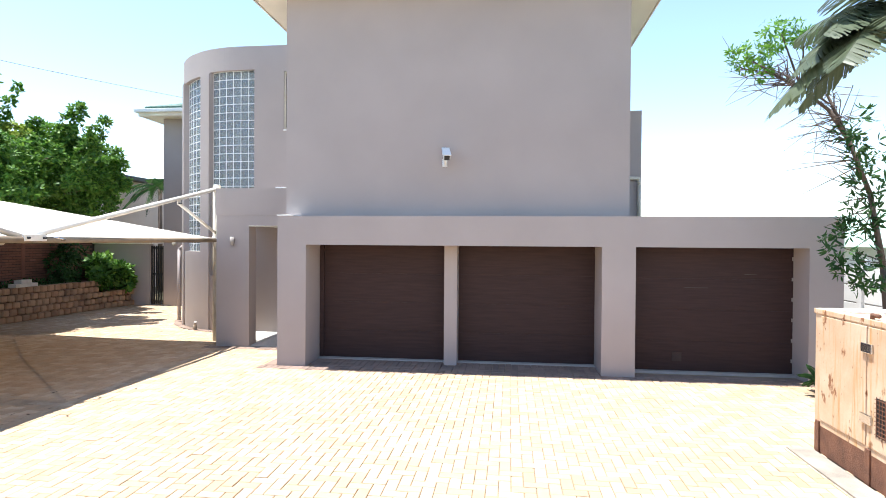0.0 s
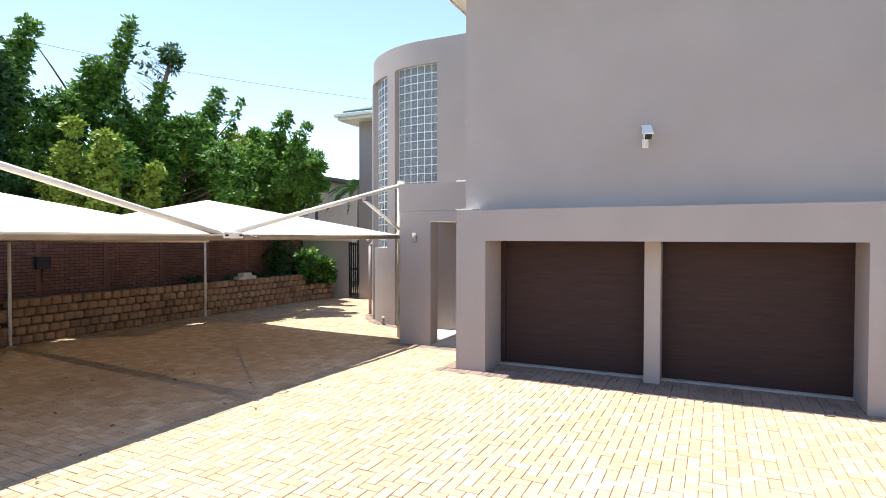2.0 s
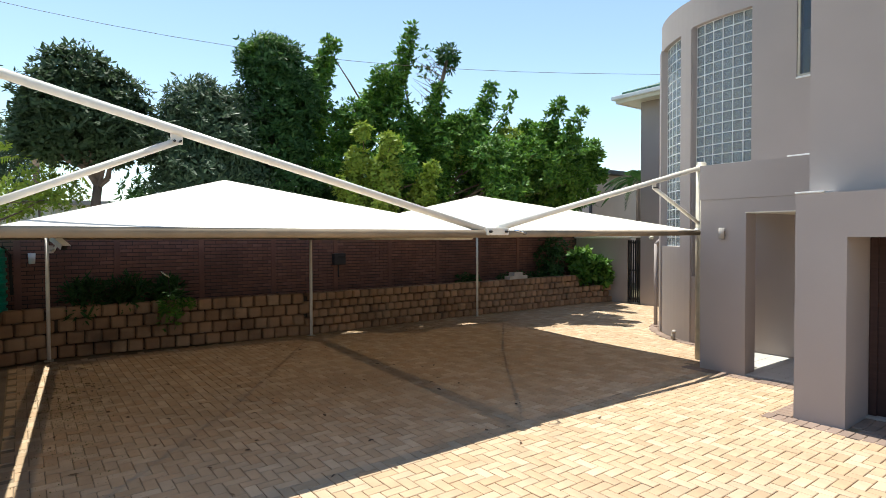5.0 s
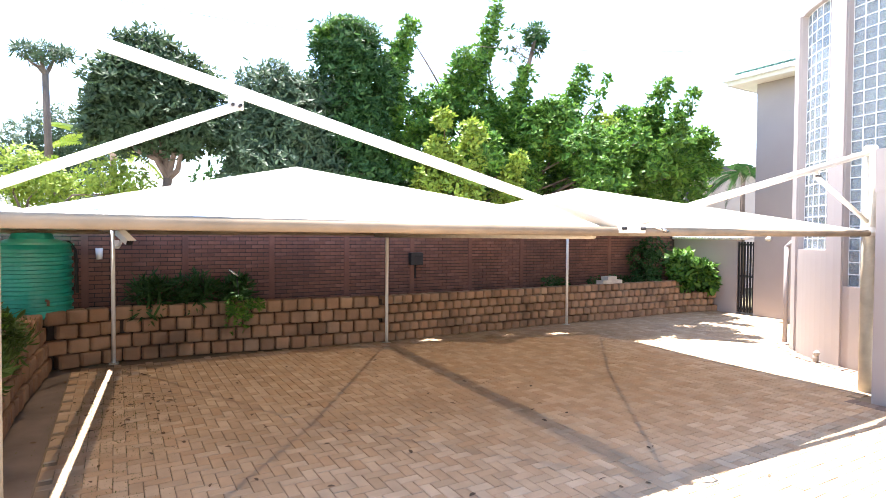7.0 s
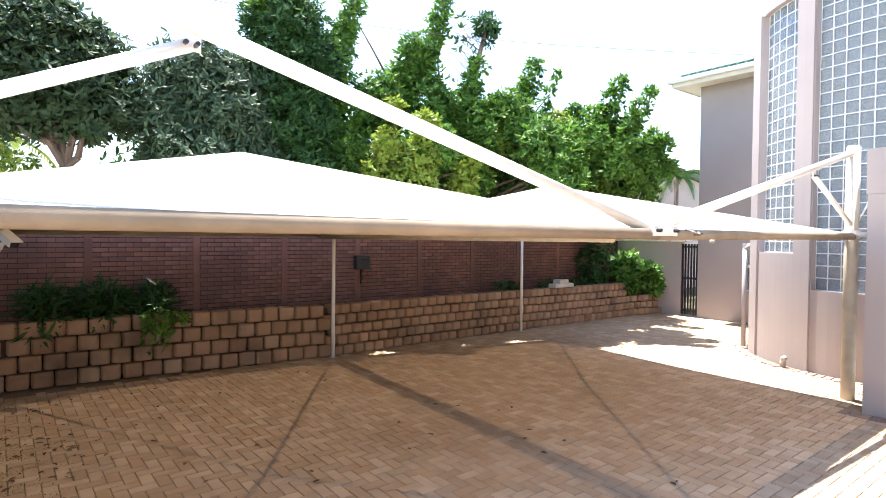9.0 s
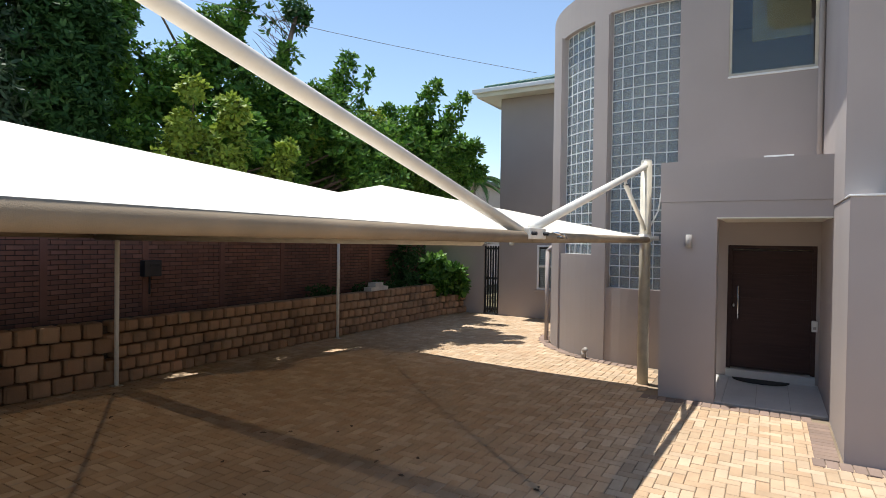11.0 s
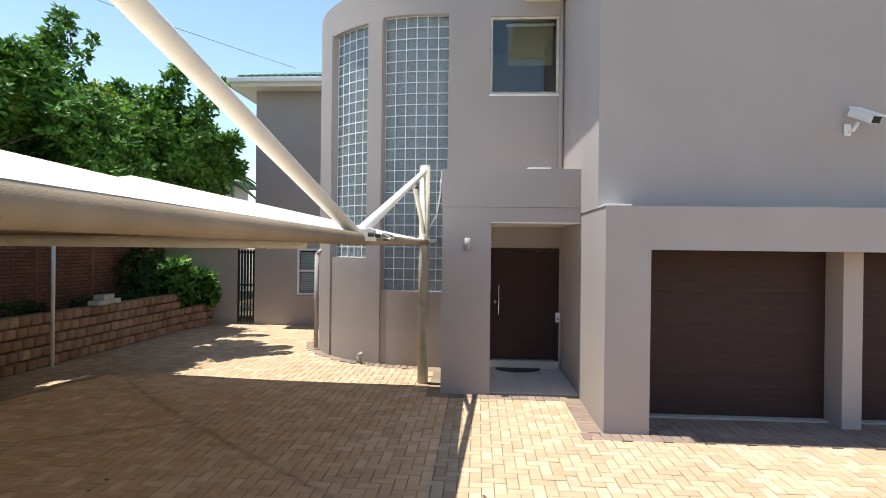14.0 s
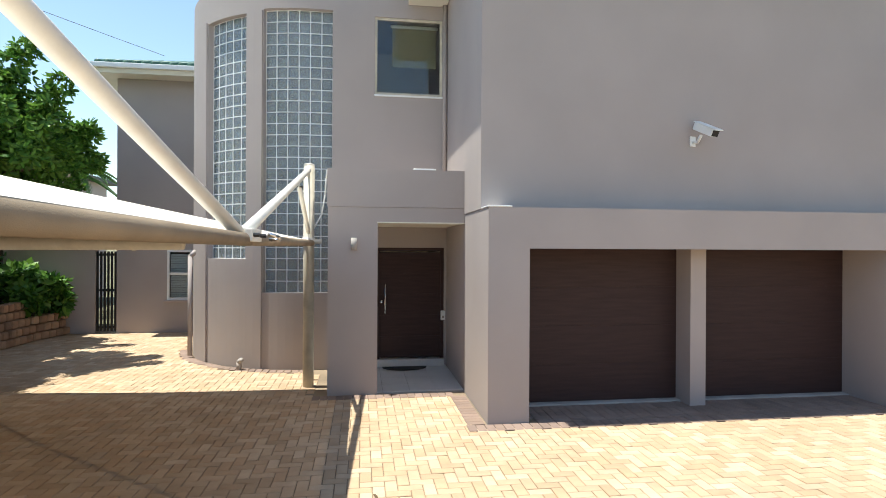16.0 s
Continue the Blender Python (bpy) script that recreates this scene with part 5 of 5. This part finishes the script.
for i in range(14):
    y = -6.5 + i * 1.9
    part("post", box(B(), 6.24, 6.40, y, y + 0.13, -0.05, 2.0, 0.01), WHITE, fence, "white fence post")
for i in range(13):
    for k in range(6):
        y = -6.36 + i * 1.9
        part("slab", box(B(), 6.285, 6.302, y, y + 1.75, 0.02 + k * 0.31, 0.31 + k * 0.31, 0.006), WHITE, fence)
h3 = thing("house", "neighbouring house with a pale green roof beyond the fence", "house", (12, 17, 0), kind="structure")
part("wall", box(B(), 9.5, 16, 14.5, 22, 0, 2.2), WHITE, h3)
bm = B()
box(bm, 9.0, 16.5, 14.0, 22.5, 2.2, 2.7)
for v in bm.verts:
    if v.co.z > 2.5:
        v.co.x = 12.75 + (v.co.x - 12.75) * 0.5
        v.co.z = 3.2
part("roof", bm, mat("pale_green_roof", (0.35, 0.52, 0.42), 0.6, 0.08, 2, 60, 0.1), h3, "pale green sheet roof")
structure("wall_street", box(B(), -14.2, 6.3, -7.2, -7.0, -0.05, 2.0), PLASTER, "plain plastered street wall")
# thin pale tree and broad-leaved strelitzia
rt = thing("tree", "sparse pale-barked tree with bare twigs and bright tufts", "tree", (6.0, 9.2, 0))
rng = np.random.default_rng(91)
bm = B()
spine = [Vector(p) for p in ((5.95, 9.3, 0), (5.85, 9.4, 1.9), (5.65, 9.4, 3.0), (5.35, 9.4, 3.8), (5.0, 9.35, 4.5))]
for i in range(4):
    tube(bm, spine[i], spine[i + 1], 0.055 - 0.009 * i, 0.046 - 0.009 * i, seg=8)
spine2 = [spine[3], Vector((5.0, 9.3, 4.25)), Vector((4.6, 9.25, 4.55)), Vector((4.1, 9.15, 4.8))]
for i in range(3):
    tube(bm, spine2[i], spine2[i + 1], 0.034 - 0.007 * i, 0.027 - 0.007 * i, seg=8)
part("trunk", bm, BARK, rt, smooth=True)
bm = B()
for q in ((3.75, 9.1, 5.0), (4.28, 9.2, 5.38), (4.6, 9.2, 5.3), (4.0, 9.1, 4.8)):
    tube(bm, spine2[2], Vector(q), 0.022, 0.008, seg=5)
for i in range(70):
    a, b = (spine[3], spine[4]) if i % 2 else (spine2[2], spine2[3])
    p = a.lerp(b, rng.uniform(0, 1))
    q = p + Vector((-abs(rng.normal()) * 0.5 + 0.15, rng.normal() * 0.3, rng.normal() * 0.2 + 0.02))
    k = p.lerp(q, 0.55) + Vector((0, 0, 0.07)) + Vector(rng.normal(size=3)) * 0.06
    tube(bm, p, k, 0.009, 0.006, seg=4)
    tube(bm, k, q, 0.006, 0.002, seg=4)
    for _ in range(2):
        tube(bm, k, k + Vector((rng.normal() * 0.25 - 0.1, rng.normal() * 0.2, rng.normal() * 0.2)), 0.006, 0.002, seg=4)
for i in range(30):
    p = spine[1].lerp(spine[3], rng.uniform(0, 1))
    tube(bm, p, p + Vector((-abs(rng.normal()) * 0.45, rng.normal() * 0.3, rng.normal() * 0.25)), 0.010, 0.003, seg=4)
part("bough", bm, BARK, rt)
c, a = shell([(3.75, 9.1, 5.0, 0.26, 0.8), (3.98, 9.1, 4.78, 0.14, 0.8), (4.28, 9.2, 5.38, 0.28, 0.8), (4.05, 9.1, 5.05, 0.12, 0.8), (4.6, 9.2, 5.3, 0.16, 0.8)], 70, rng)
c2, a2 = shell([(5.3, 9.3, 2.2, 0.36, 1.1), (5.5, 9.3, 2.75, 0.3, 1.0), (5.5, 9.2, 1.8, 0.28, 0.9), (5.2, 9.3, 2.5, 0.2, 0.9), (5.6, 9.3, 3.3, 0.35, 1.0), (5.4, 9.2, 3.9, 0.3, 1.0)], 26, rng)
cr = new("crown", leaf_mesh("crown", rosettes(c, a, 7, 0.085, 0.3, 0.4, rng), LEAF_B))
cr.parent = rt
cr.matrix_parent_inverse = rt.matrix_world.inverted()
cr = new("crown", leaf_mesh("crown", rosettes(c2, a2, 6, 0.14, 0.25, 0.5, rng), LEAF_D))
cr.parent = rt
cr.matrix_parent_inverse = rt.matrix_world.inverted()


def paddle_leaf(foot, way, ln, wd, seed):
    """A broad banana-like blade with torn edges, drooping along its length."""
    rng = np.random.default_rng(seed)
    bm = B()
    f, w = Vector(foot), Vector(way).normalized()
    sidev = w.cross(Vector((0, 0, 1))).normalized()
    n = 54
    spine = []
    for i in range(n + 1):
        s = i / n
        spine.append(f + w * ln * s - Vector((0, 0, ln * 0.62 * s * s)))
    for q in (-1, 1):
        for i in range(n):
            s = (i + 0.5) / n
            half = wd * math.sin(math.pi * (0.06 + 0.9 * s)) ** 0.6
            gap = 0.015 if rng.uniform() < 0.88 else 0.3
            a, b = spine[i], spine[i].lerp(spine[i + 1], 1 - gap * 0.5)
            dz = Vector((0, 0, -half * (0.35 + 0.25 * rng.uniform())))
            fw = (spine[i + 1] - spine[i]).normalized() * half * 0.35
            va = [bm.verts.new(v) for v in (a, b, b + sidev * q * half + dz + fw, a + sidev * q * half + dz + fw)]
            bm.faces.new(va)
    for i in range(n):
        tube(bm, spine[i], spine[i + 1], 0.016 * (1.1 - i / n), seg=5, caps=False)
    return bm


st = thing("strelitzia_tree", "tall strelitzia with broad torn grey-green leaves", "tree", (5.4, 7.4, 0))
part("trunk", bent(B(), [(5.5, 7.4, 0), (5.5, 7.5, 2.6), (5.02, 7.65, 5.02)], 0.09, 10), BARK, st, smooth=True)
WAYS = ((-1, 0.2, 0.25), (-1, -0.3, 0.4), (-0.5, -0.9, 0.3), (-0.8, 0.1, -0.1), (-0.6, 0.5, 0.2), (-1, 0.7, 0.0), (0.8, -0.2, 0.5), (-0.7, -0.2, 0.7), (-0.7, -0.1, 0.45),
        (-0.9, 0.05, 0.1), (-0.8, 0.4, 0.6), (-0.6, -0.6, 0.9), (-0.4, 0.3, -0.1), (-0.8, -0.3, 0.3), (-0.75, -0.5, 0.05))
for i, w in enumerate(WAYS):
    part("leaf", paddle_leaf((5.02, 7.65, 5.0), w, 1.15 + 0.12 * (i % 4), 0.35 + 0.03 * (i % 3), 100 + i), LEAF_S, st)
fronds("agave_plant", "small spiky green plant beside the garage pier", (5.0, 9.3, 0.0, 0.12), 16, 0.34, 95, rise=1.1, leaf=0.08, material=LEAF_D)
kerb = thing("kerb", "grey concrete kerb beside the generator", "kerb", (3.6, 5, 0), kind="structure")
part("stone", box(B(), 3.36, 3.62, 3.2, 6.9, -0.02, 0.02, 0.006), mat("weathered_kerb", (0.27, 0.24, 0.20), 0.9, 0.3, 3.0, 60, 0.4), kerb)

# ---- moss in the joints beside the bed ----
rng = np.random.default_rng(99)
n = 9000
mx, my = rng.normal(-9.8, 1.5, n), rng.normal(3.0, 0.26, n)
base = np.stack([mx, my, np.full(n, -0.004)], 1)
way = rng.normal(size=(n, 3)) * np.array([1, 1, 0.25]) + np.array([0, 0, 0.25])
way /= np.linalg.norm(way, axis=1)[:, None]
side = np.cross(way, np.array([0, 0, 1.0]) + 0.1 * rng.normal(size=(n, 3)))
side /= np.linalg.norm(side, axis=1)[:, None]
tagged(new("moss", leaf_mesh("moss", (base, way, side, rng.uniform(0.006, 0.022, n), rng.uniform(0.004, 0.012, n)), MOSS)), "thin green moss on the shaded paving", "moss", kind="stuff")

# ---- loose leaves on the drive ----
rng = np.random.default_rng(101)
n = 170
k = rng.uniform(size=n) < 0.55
lx = np.where(k, rng.normal(-10.6, 0.9, n), rng.uniform(-12.6, -5.2, n))
ly = np.where(k, rng.normal(3.3, 0.5, n), rng.uniform(2.6, 8.5, n))
base = np.stack([lx, ly, np.full(n, 0.006)], 1)
ang = rng.uniform(0, 2 * math.pi, n)
way = np.stack([np.cos(ang), np.sin(ang), rng.uniform(0, 0.3, n)], 1)
way /= np.linalg.norm(way, axis=1)[:, None]
side = np.stack([-np.sin(ang), np.cos(ang), rng.uniform(-0.3, 0.3, n)], 1)
tagged(new("fallen_leaves", leaf_mesh("fallen_leaves", (base, way, side, rng.uniform(0.04, 0.10, n), rng.uniform(0.02, 0.045, n)), DRYLEAF)), "dry brown leaves scattered on the paving", "leaves", kind="stuff")

# ---- paving: clay bricks laid in herringbone, darker soldier course along the house ----
PW = 0.115
def paver(name, lx, ly, material):
    bm = B()
    c, g = 0.005, 0.0035
    x, y = lx / 2 - g, ly / 2 - g
    lo = [bm.verts.new(v) for v in ((-x, -y, -0.03), (x, -y, -0.03), (x, y, -0.03), (-x, y, -0.03))]
    md = [bm.verts.new(v) for v in ((-x, -y, -c), (x, -y, -c), (x, y, -c), (-x, y, -c))]
    hi = [bm.verts.new(v) for v in ((-x + c, -y + c, 0), (x - c, -y + c, 0), (x - c, y - c, 0), (-x + c, y - c, 0))]
    for i in range(4):
        j = (i + 1) % 4
        bm.faces.new((lo[i], lo[j], md[j], md[i]))
        bm.faces.new((md[i], md[j], hi[j], hi[i]))
    bm.faces.new(hi)
    return mesh_of(name, bm, material)


flat, up = paver("paver", 2 * PW, PW, PAVER), paver("paver", PW, 2 * PW, PAVER)
dark_y, dark_x = paver("paver", PW, 2 * PW, PAVER_D), paver("paver", 2 * PW, PW, PAVER_D)


def inside(x, y):
    """Where the drive is paved with the yellow bricks."""
    if y > 9.86 and x > -4.02:
        return False
    if y > 11.50 and x > -6.1:
        return False
    if y > 13.35 and x > -6.4:
        return False
    if (x - TX) ** 2 + (y - TY) ** 2 < 2.84 ** 2 or (y > 16 and x > -8.9):
        return False
    if x < -13.0 or y > 18.45 or x > 6.2:
        return False
    if y < 2.47 and x < -6.5:
        return False
    if x > 3.6 and y < 6.9 and y > 3.3:
        return False
    return True


stock = {}
for me in (flat, up, dark_x, dark_y):
    stock[me] = (np.array([v.co[:] for v in me.vertices]), [tuple(p.vertices) for p in me.polygons])
heap = {PAVER: ([], []), PAVER_D: ([], [])}
near = 0


def lay(me, x, y, single):
    z, tilt = random.gauss(0, 0.0012) + (0.006 if me.materials[0] is PAVER_D else 0), random.gauss(0, 0.25)
    if single:
        o = new("paver", me)
        o.parent = paving
        o.matrix_basis = pose(x, y, z, tilt, random.gauss(0, 0.25), random.gauss(0, 0.35))
        return
    co, fc = stock[me]
    v, f = heap[me.materials[0]]
    k = len(v)
    q = co.copy()
    q[:, 2] += z + q[:, 0] * math.radians(tilt)
    v.extend((q + np.array([x, y, 0])).tolist())
    f.extend([tuple(k + i for i in p) for p in fc])


for i in range(-118, 58):
    for j in range(-20, 164):
        c = (i - j) % 4
        if c == 0:
            x, y, me = (i + 1) * PW, (j + 0.5) * PW, flat
        elif c == 3:
            x, y, me = (i + 0.5) * PW, (j + 1) * PW, up
        else:
            continue
        if inside(x, y):
            single = -4.9 < x < -2.6 and 5.4 < y < 8.6 and near < 295
            near += single
            lay(me, x, y, single)
for k in range(2):
    n = int((4.96 + 4.12) / PW) + 6
    if k == 0:
        for i in range(n):
            lay(dark_y, -4.06 + i * PW, 9.88 + 0.03, False)
            lay(dark_x, -4.06 + 2 * PW * (i // 2) + 0.06, 10.10 if i % 2 else 10.215, False) if -3.3 < -4.06 + 2 * PW * (i // 2) < 5.1 else None
for j in range(12):
    lay(dark_x, -3.98, 10.10 + j * PW, False)
for i in range(9):
    lay(dark_y, -6.1 + i * PW * 2 + PW / 2, 11.52, False)
    lay(dark_y, -6.1 + i * PW * 2 + PW * 1.5, 11.52, False)
for i in range(46):
    for j in range(3):
        x, y = -3.25 + i * PW, 10.33 + j * 2 * PW
        if not (-0.9 < x < -0.5 and y > 10.6) and not (1.85 < x < 2.45):
            lay(dark_y, x, y, False)
for i in range(30):
    a = radians(2 + i * 2.75)
    px, py = TX - 2.76 * math.sin(a), TY - 2.76 * math.cos(a)
    if px > -6.3:
        continue
    lay(dark_x if abs(math.sin(a)) > 0.7 else dark_y, px, py, False)
for m, (v, f) in heap.items():
    me = bpy.data.meshes.new("pavers")
    me.from_pydata(v, [], f)
    me.materials.append(m)
    o = new("pavers", me)
    o.parent = paving
    tagged(o, "yellow clay brick pavers in herringbone" if m is PAVER else "brown clay brick border", kind="stuff")
